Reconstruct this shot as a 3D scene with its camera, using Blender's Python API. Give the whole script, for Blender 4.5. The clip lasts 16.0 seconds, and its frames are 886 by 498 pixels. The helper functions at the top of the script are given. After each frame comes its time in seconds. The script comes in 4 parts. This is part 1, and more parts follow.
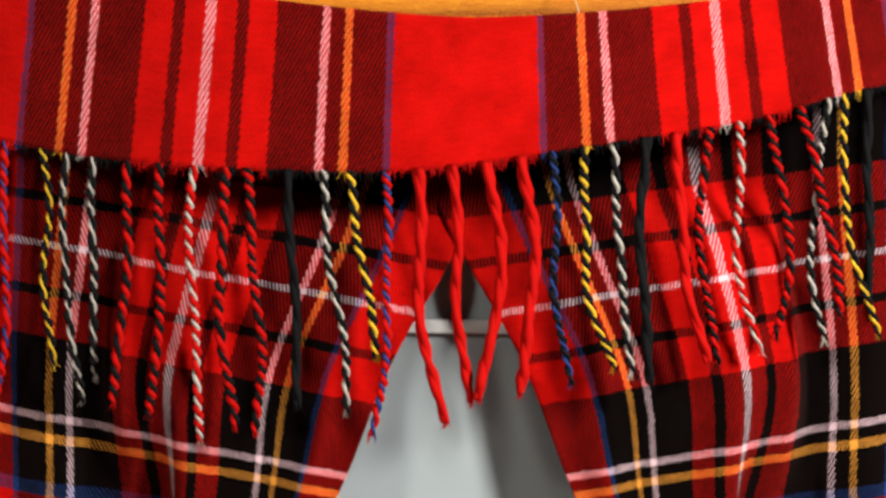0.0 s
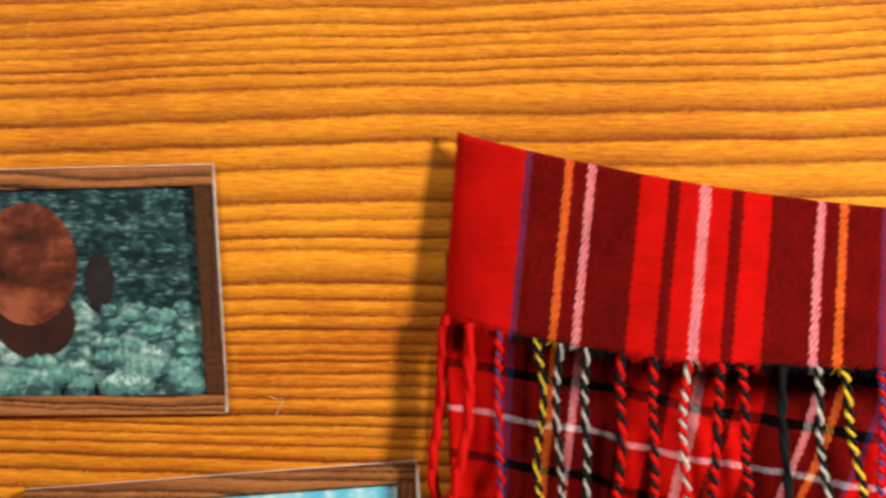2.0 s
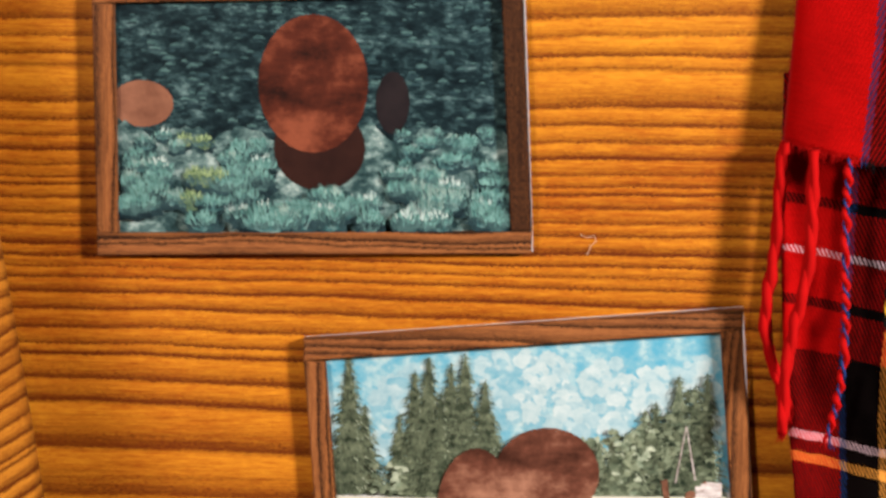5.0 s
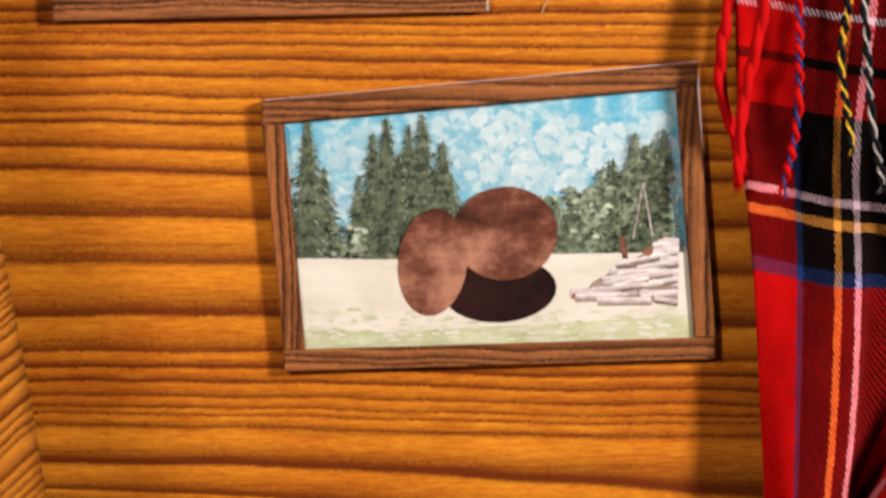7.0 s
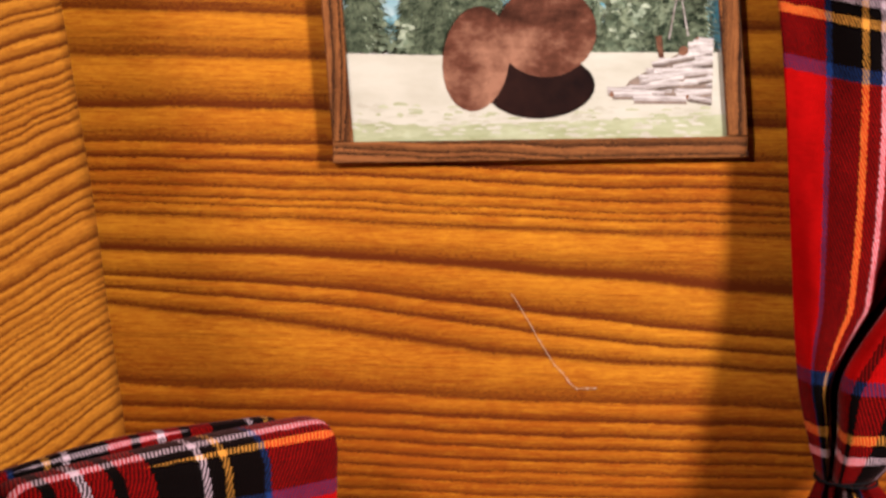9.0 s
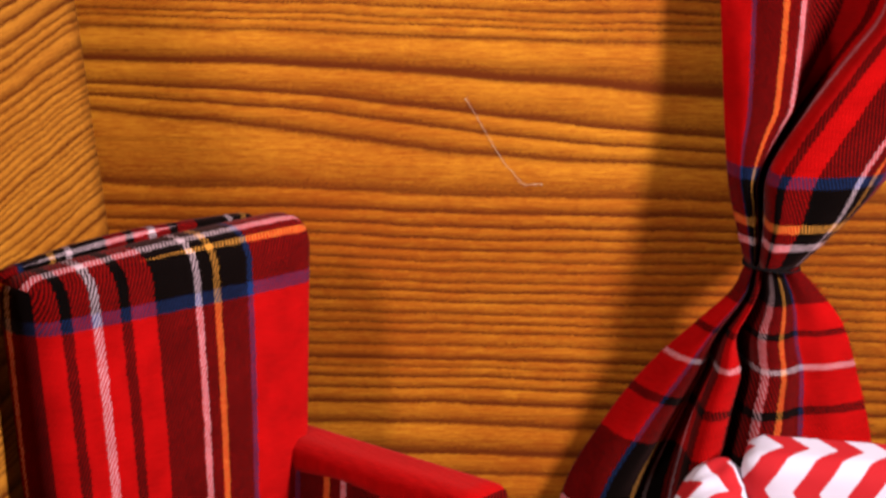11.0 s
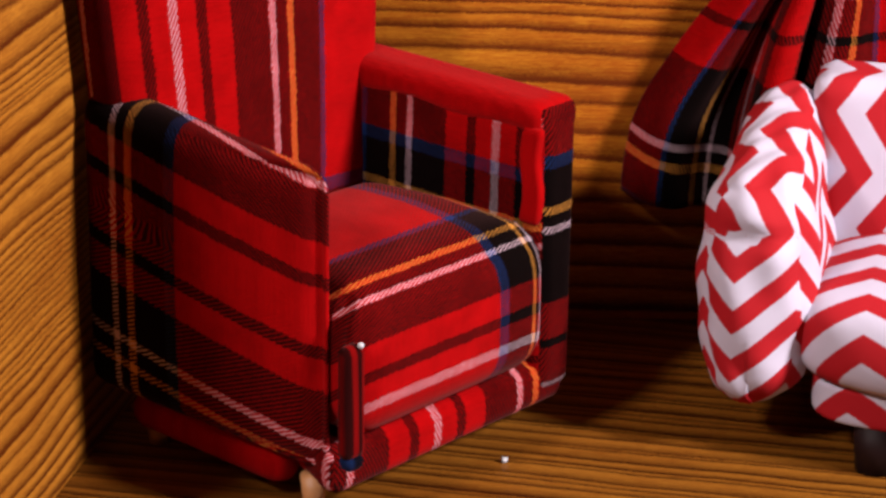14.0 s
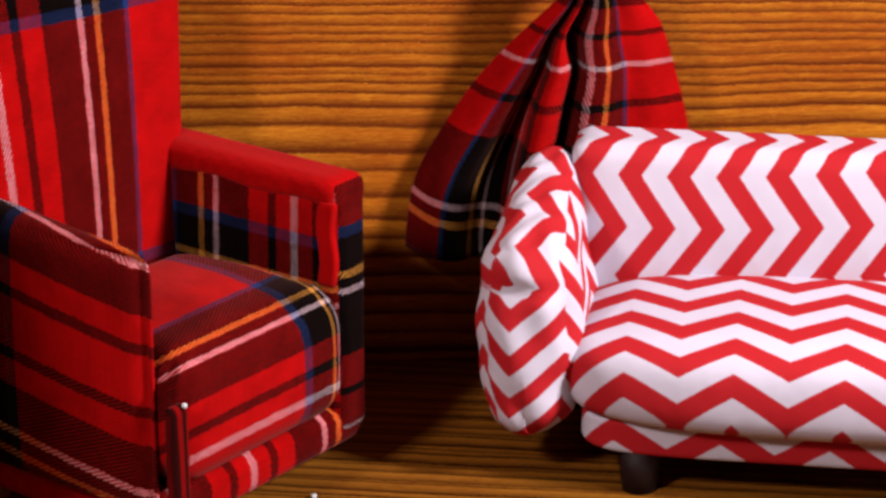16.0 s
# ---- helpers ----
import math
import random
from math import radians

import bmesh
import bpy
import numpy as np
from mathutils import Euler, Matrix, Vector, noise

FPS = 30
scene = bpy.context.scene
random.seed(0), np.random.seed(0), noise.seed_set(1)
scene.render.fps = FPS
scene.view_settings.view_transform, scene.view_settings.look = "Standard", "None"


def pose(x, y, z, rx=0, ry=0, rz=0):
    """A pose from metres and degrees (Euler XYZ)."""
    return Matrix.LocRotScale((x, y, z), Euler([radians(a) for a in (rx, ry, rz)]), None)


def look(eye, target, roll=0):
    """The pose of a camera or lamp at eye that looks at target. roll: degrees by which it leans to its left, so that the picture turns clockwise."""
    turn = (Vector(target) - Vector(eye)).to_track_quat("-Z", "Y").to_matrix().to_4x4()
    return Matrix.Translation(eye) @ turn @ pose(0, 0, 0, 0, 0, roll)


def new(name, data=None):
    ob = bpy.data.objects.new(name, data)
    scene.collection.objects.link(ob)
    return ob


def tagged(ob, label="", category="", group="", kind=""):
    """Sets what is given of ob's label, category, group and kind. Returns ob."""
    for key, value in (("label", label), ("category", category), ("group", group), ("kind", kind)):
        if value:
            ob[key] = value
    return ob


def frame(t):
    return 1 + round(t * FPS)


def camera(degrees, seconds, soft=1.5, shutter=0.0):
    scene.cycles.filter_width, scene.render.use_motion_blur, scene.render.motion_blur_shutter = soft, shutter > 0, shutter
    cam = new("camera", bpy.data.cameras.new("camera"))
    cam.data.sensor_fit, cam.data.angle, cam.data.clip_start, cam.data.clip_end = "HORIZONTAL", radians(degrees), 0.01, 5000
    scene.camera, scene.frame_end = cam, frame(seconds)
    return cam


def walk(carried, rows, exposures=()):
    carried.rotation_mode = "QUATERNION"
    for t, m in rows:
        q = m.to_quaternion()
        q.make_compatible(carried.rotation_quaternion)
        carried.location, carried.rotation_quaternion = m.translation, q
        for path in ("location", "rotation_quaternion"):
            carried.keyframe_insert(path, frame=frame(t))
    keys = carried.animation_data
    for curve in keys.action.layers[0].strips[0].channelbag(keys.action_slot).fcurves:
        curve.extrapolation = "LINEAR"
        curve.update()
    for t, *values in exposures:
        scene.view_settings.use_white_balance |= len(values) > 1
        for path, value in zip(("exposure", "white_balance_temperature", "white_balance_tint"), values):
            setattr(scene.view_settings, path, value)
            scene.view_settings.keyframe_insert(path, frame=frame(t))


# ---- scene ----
MM = 0.001
cam = camera(19.35, 16.0, soft=2.9, shutter=0.25)
# seconds, eye in millimetres, pitch, roll, yaw
PATH = [
    (0, 209.24, -513.48, 273.34, -3.036, 0.882, -3.654),
    (0.5, 199.68, -520.59, 312.20, -5.256, 0.486, -3.407),
    (1, 184.22, -516.85, 341.55, -6.916, 1.116, -3.241),
    (1.5, 178.97, -512.52, 355.28, -8.685, 0.380, -0.825),
    (2, 159.10, -509.98, 355.98, -8.433, 0.319, 1.507),
    (2.5, 140.05, -508.34, 354.30, -8.596, 0.226, 2.697),
    (3, 122.85, -503.13, 356.54, -9.207, -0.104, 3.456),
    (3.2, 115.45, -498.31, 355.18, -9.167, -0.076, 3.518),
    (5.3, 90.03, -459.11, 325.67, -10.369, 0.610, -0.031),
    (5.5, 88.06, -459.70, 324.76, -10.663, 0.479, -0.469),
    (6, 87.73, -463.48, 321.46, -11.338, 0.579, -0.626),
    (6.5, 83.00, -466.37, 316.32, -12.101, 0.348, -1.271),
    (7, 89.50, -467.42, 306.39, -12.508, -0.050, -0.611),
    (7.5, 92.42, -469.68, 285.49, -10.714, 0.081, 0.423),
    (8, 90.67, -477.06, 281.83, -10.968, 0.009, 0.999),
    (8.5, 101.29, -489.66, 263.83, -10.009, 0.229, 1.532),
    (8.7, 104.01, -491.99, 260.24, -10.357, 0.353, 2.030),
    (10.8, 82.20, -540.60, 277.31, -15.385, 1.030, -1.383),
    (11, 82.86, -540.39, 272.37, -15.656, 0.688, -1.351),
    (11.5, 82.81, -538.16, 266.98, -16.663, 0.811, -1.396),
    (12, 83.67, -539.29, 257.08, -17.241, 1.298, -1.225),
    (12.5, 89.53, -540.20, 254.98, -18.232, 1.655, -0.592),
    (13, 92.00, -538.42, 245.60, -19.344, 1.493, -0.608),
    (13.5, 92.96, -541.91, 241.22, -20.093, 1.446, 0.180),
    (14, 86.13, -545.37, 239.10, -20.569, 0.813, 0.482),
    (14.5, 80.04, -554.22, 243.05, -20.911, 1.089, 0.171),
    (15, 79.96, -571.95, 256.31, -20.741, 0.453, -0.963),
    (15.5, 79.39, -586.53, 265.67, -20.289, 0.457, -3.118),
    (16, 81.39, -601.93, 276.12, -20.696, 0.118, -4.625),
]
walk(cam, [(t, pose(x * MM, y * MM, z * MM, 90 + p, 0, yaw) @ pose(0, 0, 0, 0, 0, r)) for t, x, y, z, p, r, yaw in PATH],
     exposures=[(0, -0.44, 6750, 6), (0.5, -0.24, 6750, 3), (1.5, -0.2, 6750, 2), (3, -0.17, 6700, 2), (5.3, -0.22, 6650, 14), (8.5, -0.18, 6600, 16), (11, -0.15, 6580, 18), (13.5, -0.25, 6500, 23), (16, -0.32, 6500, 19)])

# ---- light ----
world = bpy.data.worlds.new("world")
scene.world = world
world.use_nodes = True
world.node_tree.nodes["Background"].inputs[0].default_value = (1.0, 0.86, 0.7, 1)
world.node_tree.nodes["Background"].inputs[1].default_value = 0.03


def lamp(name, eye, target, energy, size, colour):
    data = bpy.data.lights.new(name, "AREA")
    data.shape, data.size, data.energy, data.color = "DISK", size, energy, colour
    ob = new(name, data)
    ob.matrix_world = look(eye, target)
    return ob


KEY_AIM = Vector((0.13, 0, 0.16))
lamp("key_lamp", (0.62, -0.38, 0.46), KEY_AIM, 14.2, 0.10, (1.0, 0.96, 0.92))
lamp("second_lamp", (-0.25, -0.52, 0.52), KEY_AIM, 5.1, 0.10, (1.0, 0.93, 0.85))
scene.view_settings.exposure = 0.0


# ---- materials ----
def nodes_of(name):
    m = bpy.data.materials.new(name)
    m.use_nodes = True
    nt = m.node_tree
    return m, nt, nt.nodes["Principled BSDF"]


def add(nt, kind, **inputs):
    n = nt.nodes.new(kind)
    for k, v in inputs.items():
        n.inputs[int(k[1:]) if k[0] == "i" and k[1:].isdigit() else k].default_value = v
    return n


def math_node(nt, op, a, b=None, c=None):
    n = nt.nodes.new("ShaderNodeMath")
    n.operation = op
    for i, v in enumerate((a, b, c)):
        if v is None:
            continue
        if isinstance(v, (int, float)):
            n.inputs[i].default_value = v
        else:
            nt.links.new(v, n.inputs[i])
    return n.outputs[0]


def mix_node(nt, fac, a, b, mode="MIX"):
    n = nt.nodes.new("ShaderNodeMix")
    n.data_type, n.blend_type = "RGBA", mode
    for sock, v in ((n.inputs[0], fac), (n.inputs[6], a), (n.inputs[7], b)):
        if isinstance(v, (int, float, tuple)):
            sock.default_value = v
        else:
            nt.links.new(v, sock)
    return n.outputs[2]


def ramp_node(nt, fac, stops, mode="LINEAR"):
    n = nt.nodes.new("ShaderNodeValToRGB")
    n.color_ramp.interpolation = mode
    el = n.color_ramp.elements
    while len(el) < len(stops):
        el.new(0.5)
    for e, (p, c) in zip(el, stops):
        e.position, e.color = p, (*c, 1) if len(c) == 3 else c
    nt.links.new(fac, n.inputs[0])
    return n.outputs[0]


def noise_node(nt, vec, scale, detail=3.0, rough=0.55):
    n = nt.nodes.new("ShaderNodeTexNoise")
    n.inputs["Scale"].default_value, n.inputs["Detail"].default_value, n.inputs["Roughness"].default_value = scale, detail, rough
    if vec is not None:
        nt.links.new(vec, n.inputs["Vector"])
    return n.outputs[0]


def bump_node(nt, bsdf, height, strength, distance):
    n = nt.nodes.new("ShaderNodeBump")
    n.inputs["Strength"].default_value, n.inputs["Distance"].default_value = strength, distance
    nt.links.new(height, n.inputs["Height"])
    nt.links.new(n.outputs[0], bsdf.inputs["Normal"])


def scaled(nt, vec, s, loc=(0, 0, 0)):
    n = nt.nodes.new("ShaderNodeMapping")
    n.inputs["Scale"].default_value = s
    n.inputs["Location"].default_value = loc
    nt.links.new(vec, n.inputs[0])
    return n.outputs[0]


RED, BLACK, BLUE = (0.275, 0.0021, 0.0019), (0.0012, 0.0010, 0.0010), (0.006, 0.020, 0.085)
YELLOW, WHITE = (0.41, 0.165, 0.026), (0.45, 0.315, 0.355)
WARP = [(0, RED), (0.279, BLUE), (0.305, BLACK), (0.439, YELLOW), (0.469, BLACK), (0.528, WHITE), (0.560, BLACK), (0.74, RED), (0.85, BLACK), (0.895, RED), (0.978, WHITE)]
WEFT = [(0, RED), (0.364, BLUE), (0.40, BLACK), (0.503, YELLOW), (0.526, BLACK), (0.558, WHITE), (0.578, BLACK), (0.766, RED), (0.868, BLACK), (0.893, RED), (0.991, WHITE)]


# threads hide one another in part: the two dyes meet by their cube roots
root = lambda stops: [(p, tuple(x ** (1 / 3) for x in c)) for p, c in stops]


def tartan(name, weft_half=77.0):
    """Woven tartan: the cloth coordinates are the mesh's uv in millimetres; warp stripes run along v, weft stripes along u."""
    m, nt, b = nodes_of(name)
    uv = add(nt, "ShaderNodeUVMap").outputs[0]
    wob = noise_node(nt, uv, 0.35, 2)
    wob2 = math_node(nt, "MULTIPLY", math_node(nt, "SUBTRACT", wob, 0.5), 0.7)
    wob3 = math_node(nt, "MULTIPLY", noise_node(nt, uv, 1.6, 2), 0.5)
    sep = add(nt, "ShaderNodeSeparateXYZ")
    nt.links.new(uv, sep.inputs[0])
    saw = math_node(nt, "FRACT", math_node(nt, "DIVIDE", math_node(nt, "ADD", math_node(nt, "MULTIPLY", math_node(nt, "ADD", sep.outputs[0], wob3), 1.9), sep.outputs[1]), 1.42))
    hill = math_node(nt, "PINGPONG", math_node(nt, "MULTIPLY", saw, 2.0), 1.0)
    # each stripe ends in slanting stitches
    stitch = math_node(nt, "ADD", wob2, math_node(nt, "MULTIPLY", math_node(nt, "SUBTRACT", hill, 0.5), 0.35))
    u, v = math_node(nt, "ADD", sep.outputs[0], stitch), math_node(nt, "ADD", sep.outputs[1], stitch)
    warp = ramp_node(nt, math_node(nt, "DIVIDE", math_node(nt, "PINGPONG", u, 48.0), 48.0), root(WARP), "CONSTANT")
    weft = ramp_node(nt, math_node(nt, "DIVIDE", math_node(nt, "PINGPONG", v, weft_half), weft_half), root(WEFT), "CONSTANT")
    over = nt.nodes.new("ShaderNodeMapRange")
    over.interpolation_type = "SMOOTHSTEP"
    over.inputs[1].default_value, over.inputs[2].default_value = 0.3, 0.74
    # pale yarn stands out stitch by stitch
    pale = []
    for dye in (warp, weft):
        rgb = add(nt, "ShaderNodeSeparateColor")
        nt.links.new(dye, rgb.inputs[0])
        pale.append(rgb.outputs[1])
    lift = math_node(nt, "MINIMUM", math_node(nt, "MAXIMUM", math_node(nt, "MULTIPLY", math_node(nt, "SUBTRACT", math_node(nt, "MAXIMUM", *pale), 0.32), 5.0), 0.0), 1.0)
    nt.links.new(math_node(nt, "SUBTRACT", 0.28, math_node(nt, "MULTIPLY", lift, 0.16)), over.inputs[3])
    nt.links.new(math_node(nt, "ADD", 0.76, math_node(nt, "MULTIPLY", lift, 0.09)), over.inputs[4])
    nt.links.new(hill, over.inputs[0])
    half = mix_node(nt, over.outputs[0], weft, warp)
    cloth = half
    for _ in range(2):
        sq = nt.nodes.new("ShaderNodeVectorMath")
        sq.operation = "MULTIPLY"
        nt.links.new(cloth, sq.inputs[0])
        nt.links.new(half, sq.inputs[1])
        cloth = sq.outputs[0]
    fuzz = noise_node(nt, uv, 3.0, 4, 0.7)
    slub = noise_node(nt, scaled(nt, uv, (0.25, 2.2, 1)), 1.0, 2)
    val = math_node(nt, "ADD", math_node(nt, "MULTIPLY", fuzz, 0.95), math_node(nt, "MULTIPLY", slub, 0.5))
    nap = noise_node(nt, uv, 0.12, 3)
    tone = math_node(nt, "ADD", math_node(nt, "MULTIPLY", val, 0.9), math_node(nt, "ADD", math_node(nt, "MULTIPLY", nap, 0.9), -0.12))
    vm = nt.nodes.new("ShaderNodeVectorMath")
    vm.operation = "SCALE"
    nt.links.new(cloth, vm.inputs[0])
    nt.links.new(tone, vm.inputs["Scale"])
    nt.links.new(vm.outputs[0], b.inputs["Base Color"])
    b.inputs["Roughness"].default_value = 0.88
    b.inputs["Specular IOR Level"].default_value = 0.0
    b.inputs["Sheen Weight"].default_value, b.inputs["Sheen Roughness"].default_value = 0.05, 0.5
    b.inputs["Sheen Tint"].default_value = (1.0, 0.45, 0.42, 1)
    h = math_node(nt, "ADD", math_node(nt, "MULTIPLY", hill, 0.6), fuzz)
    bump_node(nt, b, h, 0.35, 0.0002)
    return m


def chevron(name):
    """Printed cotton with red zigzag bands on white; uv in millimetres, bands run along u."""
    m, nt, b = nodes_of(name)
    uv = add(nt, "ShaderNodeUVMap").outputs[0]
    sep = add(nt, "ShaderNodeSeparateXYZ")
    nt.links.new(uv, sep.inputs[0])
    tri = math_node(nt, "PINGPONG", sep.outputs[0], 11.95)
    zig = math_node(nt, "ADD", sep.outputs[1], math_node(nt, "MULTIPLY", tri, 0.64))
    edge = math_node(nt, "MULTIPLY", math_node(nt, "SUBTRACT", noise_node(nt, uv, 2.0, 2), 0.5), 0.5)
    band = math_node(nt, "PINGPONG", math_node(nt, "DIVIDE", math_node(nt, "ADD", zig, edge), 6.0), 1.0)
    mr = nt.nodes.new("ShaderNodeMapRange")
    mr.inputs[1].default_value, mr.inputs[2].default_value = 0.485, 0.535
    nt.links.new(band, mr.inputs[0])
    weave = noise_node(nt, scaled(nt, uv, (4, 4, 1)), 1.0, 3, 0.7)
    red = mix_node(nt, weave, (0.30, 0.006, 0.009, 1), (0.38, 0.012, 0.016, 1))
    white = mix_node(nt, weave, (0.41, 0.38, 0.465, 1), (0.49, 0.46, 0.545, 1))
    nt.links.new(mix_node(nt, mr.outputs[0], white, red), b.inputs["Base Color"])
    b.inputs["Roughness"].default_value = 0.8
    b.inputs["Specular IOR Level"].default_value = 0.15
    wr = noise_node(nt, uv, 0.1, 2, 0.5)
    h = math_node(nt, "ADD", math_node(nt, "MULTIPLY", wr, 6.0), math_node(nt, "MULTIPLY", weave, 0.1))
    bump_node(nt, b, h, 0.12, 0.0006)
    return m


def plain(name, colour, rough=0.6, metal=0.0, spread=0.15, scale=400.0, bump=0.15, spec=0.5):
    m, nt, b = nodes_of(name)
    tc = add(nt, "ShaderNodeTexCoord").outputs["Object"]
    n1, n2 = noise_node(nt, tc, scale, 4), noise_node(nt, tc, scale * 0.08, 2)
    f = math_node(nt, "ADD", math_node(nt, "MULTIPLY", n1, 0.6), math_node(nt, "MULTIPLY", n2, 0.4))
    lo, hi = tuple(c * (1 - spread) for c in colour), tuple(min(1, c * (1 + spread)) for c in colour)
    nt.links.new(mix_node(nt, f, (*lo, 1), (*hi, 1)), b.inputs["Base Color"])
    b.inputs["Roughness"].default_value, b.inputs["Metallic"].default_value = rough, metal
    b.inputs["Specular IOR Level"].default_value = spec
    if bump:
        bump_node(nt, b, n1, bump, 0.0003)
    return m


# heights of the dark latewood lines of the veneer paper, in millimetres
GRAIN = [6, 11, 16, 21, 26, 31, 36, 41, 46, 51, 56, 61.8, 68.7, 73.1, 80.3, 84.9, 88.4, 91, 93.3, 95.2, 98.5, 101.7, 103.8, 106.1, 108.9, 111.2, 113.5, 116, 118.2, 120.7, 123.2, 125.7, 128.8, 132.8, 141.5, 145.8, 150, 158.7, 167.3, 169.7, 171.1, 173.3, 176.1, 178.8, 181.8, 188.8, 198.9, 207.7, 216, 220.2, 225, 227, 230, 233.5, 236.8, 239.7, 241.8, 243.8, 246, 249.6, 252, 254.7, 257.2, 258.7, 261, 263.8, 266.7, 269.8, 273.2, 280, 282.2, 285.7, 289, 295.8, 300.5, 305.8, 311.6, 314.4, 316.4, 319.2, 321.4, 323.8, 327, 331, 335, 340, 346]


def veneer(name, lines, light, mid, dark, bend, slopes=False, rough=0.5):
    """Wood-print paper: lines across u at the given v in millimetres; uv in millimetres."""
    m, nt, b = nodes_of(name)
    uv = add(nt, "ShaderNodeUVMap").outputs[0]
    sep = add(nt, "ShaderNodeSeparateXYZ")
    nt.links.new(uv, sep.inputs[0])
    low = noise_node(nt, scaled(nt, uv, (0.012, 0.02, 1)), 1.0, 2)
    wav = noise_node(nt, scaled(nt, uv, (0.06, 0.12, 1)), 1.0, 3)
    off = math_node(nt, "ADD", math_node(nt, "MULTIPLY", math_node(nt, "SUBTRACT", low, 0.5), bend), math_node(nt, "MULTIPLY", math_node(nt, "SUBTRACT", wav, 0.5), 1.2))
    tooth = noise_node(nt, scaled(nt, uv, (0.6, 0.8, 1)), 1.0, 4, 0.75)
    off = math_node(nt, "ADD", off, math_node(nt, "MULTIPLY", math_node(nt, "SUBTRACT", tooth, 0.5), 0.6))
    # the pores cut the lines into small teeth
    jag = noise_node(nt, scaled(nt, uv, (0.25, 1.1, 1)), 1.0, 2)
    teeth = math_node(nt, "PINGPONG", math_node(nt, "ADD", math_node(nt, "MULTIPLY", sep.outputs[0], 1.7), math_node(nt, "MULTIPLY", jag, 14.0)), 1.0)
    off = math_node(nt, "ADD", off, math_node(nt, "MULTIPLY", math_node(nt, "SUBTRACT", teeth, 0.5), math_node(nt, "MULTIPLY", jag, 0.7)))
    z = math_node(nt, "ADD", sep.outputs[1], off)
    if slopes:
        hump = math_node(nt, "DIVIDE", math_node(nt, "SUBTRACT", sep.outputs[1], 150.0), 10.0)
        hump = math_node(nt, "MULTIPLY", math_node(nt, "EXPONENT", math_node(nt, "MULTIPLY", math_node(nt, "MULTIPLY", hump, hump), -1.0)), 0.09)
        rise = math_node(nt, "MULTIPLY", math_node(nt, "MAXIMUM", math_node(nt, "SUBTRACT", sep.outputs[1], 235.0), 0.0), 0.0007)
        tilt = math_node(nt, "SUBTRACT", math_node(nt, "ADD", hump, 0.018), rise)
        z = math_node(nt, "ADD", z, math_node(nt, "MULTIPLY", tilt, math_node(nt, "SUBTRACT", sep.outputs[0], 115.0)))
    ph = None
    for k in range(0, len(lines) - 1, 14):
        some = lines[k : k + 15]
        n = len(some)
        curve = nt.nodes.new("ShaderNodeFloatCurve")
        pts = curve.mapping.curves[0].points
        while len(pts) < n:
            pts.new(0.5, 0.5)
        for i, h in enumerate(some):
            pts[i].location = ((h - some[0]) / (some[-1] - some[0]), i / (n - 1))
        for q in pts:
            q.handle_type = "VECTOR"
        curve.mapping.update()
        here = nt.nodes.new("ShaderNodeMapRange")
        here.inputs[1].default_value, here.inputs[2].default_value = some[0], some[-1]
        nt.links.new(z, here.inputs[0])
        nt.links.new(here.outputs[0], curve.inputs[1])
        step = math_node(nt, "MULTIPLY", curve.outputs[0], n - 1.0)
        ph = step if ph is None else math_node(nt, "ADD", ph, step)
    saw = math_node(nt, "FRACT", ph)
    which = math_node(nt, "FLOOR", math_node(nt, "ADD", ph, 0.5))
    wn = nt.nodes.new("ShaderNodeTexWhiteNoise")
    wn.noise_dimensions = "1D"
    nt.links.new(which, wn.inputs["W"])
    line = ramp_node(nt, saw, [(0.0, (1, 1, 1)), (0.08, (0.86, 0.86, 0.86)), (0.22, (0.54, 0.54, 0.54)), (0.48, (0.25, 0.25, 0.25)), (0.7, (0.04, 0.04, 0.04)), (0.88, (0.05, 0.05, 0.05)), (0.955, (0.5, 0.5, 0.5)), (1.0, (1, 1, 1))])
    fib = noise_node(nt, scaled(nt, uv, (0.12, 3.2, 1)), 1.0, 5, 0.7)
    fib2 = noise_node(nt, scaled(nt, uv, (0.55, 5.0, 1)), 1.0, 3, 0.7)
    pore = noise_node(nt, scaled(nt, uv, (1.3, 6.0, 1)), 1.0, 2, 0.6)
    fleck = noise_node(nt, scaled(nt, uv, (0.4, 1.5, 1)), 1.0, 4, 0.75)
    blot = noise_node(nt, scaled(nt, uv, (0.02, 0.05, 1)), 1.0, 3)
    thin = noise_node(nt, scaled(nt, uv, (0.018, 0.9, 1)), 1.0, 3, 0.6)
    thin = ramp_node(nt, thin, [(0.54, (0, 0, 0)), (0.66, (1, 1, 1))])
    amt = math_node(nt, "MULTIPLY", line, math_node(nt, "ADD", math_node(nt, "MULTIPLY", wn.outputs[0], 0.5), math_node(nt, "ADD", math_node(nt, "MULTIPLY", fib2, 0.9), 0.32)))
    dash = math_node(nt, "MULTIPLY", math_node(nt, "MULTIPLY", ramp_node(nt, pore, [(0.5, (0, 0, 0)), (0.64, (1, 1, 1))]), math_node(nt, "ADD", line, 0.12)), 0.55)
    amt = math_node(nt, "ADD", math_node(nt, "ADD", amt, dash), math_node(nt, "MULTIPLY", math_node(nt, "MULTIPLY", thin, fib2), 0.38))
    if slopes:
        # paler latewood towards the top of the sheet
        pale = ramp_node(nt, math_node(nt, "DIVIDE", z, 350.0), [(0.74, (1, 1, 1)), (0.84, (0.68, 0.68, 0.68))])
        amt = math_node(nt, "MULTIPLY", amt, pale)
    amt = math_node(nt, "MINIMUM", amt, 1.0)
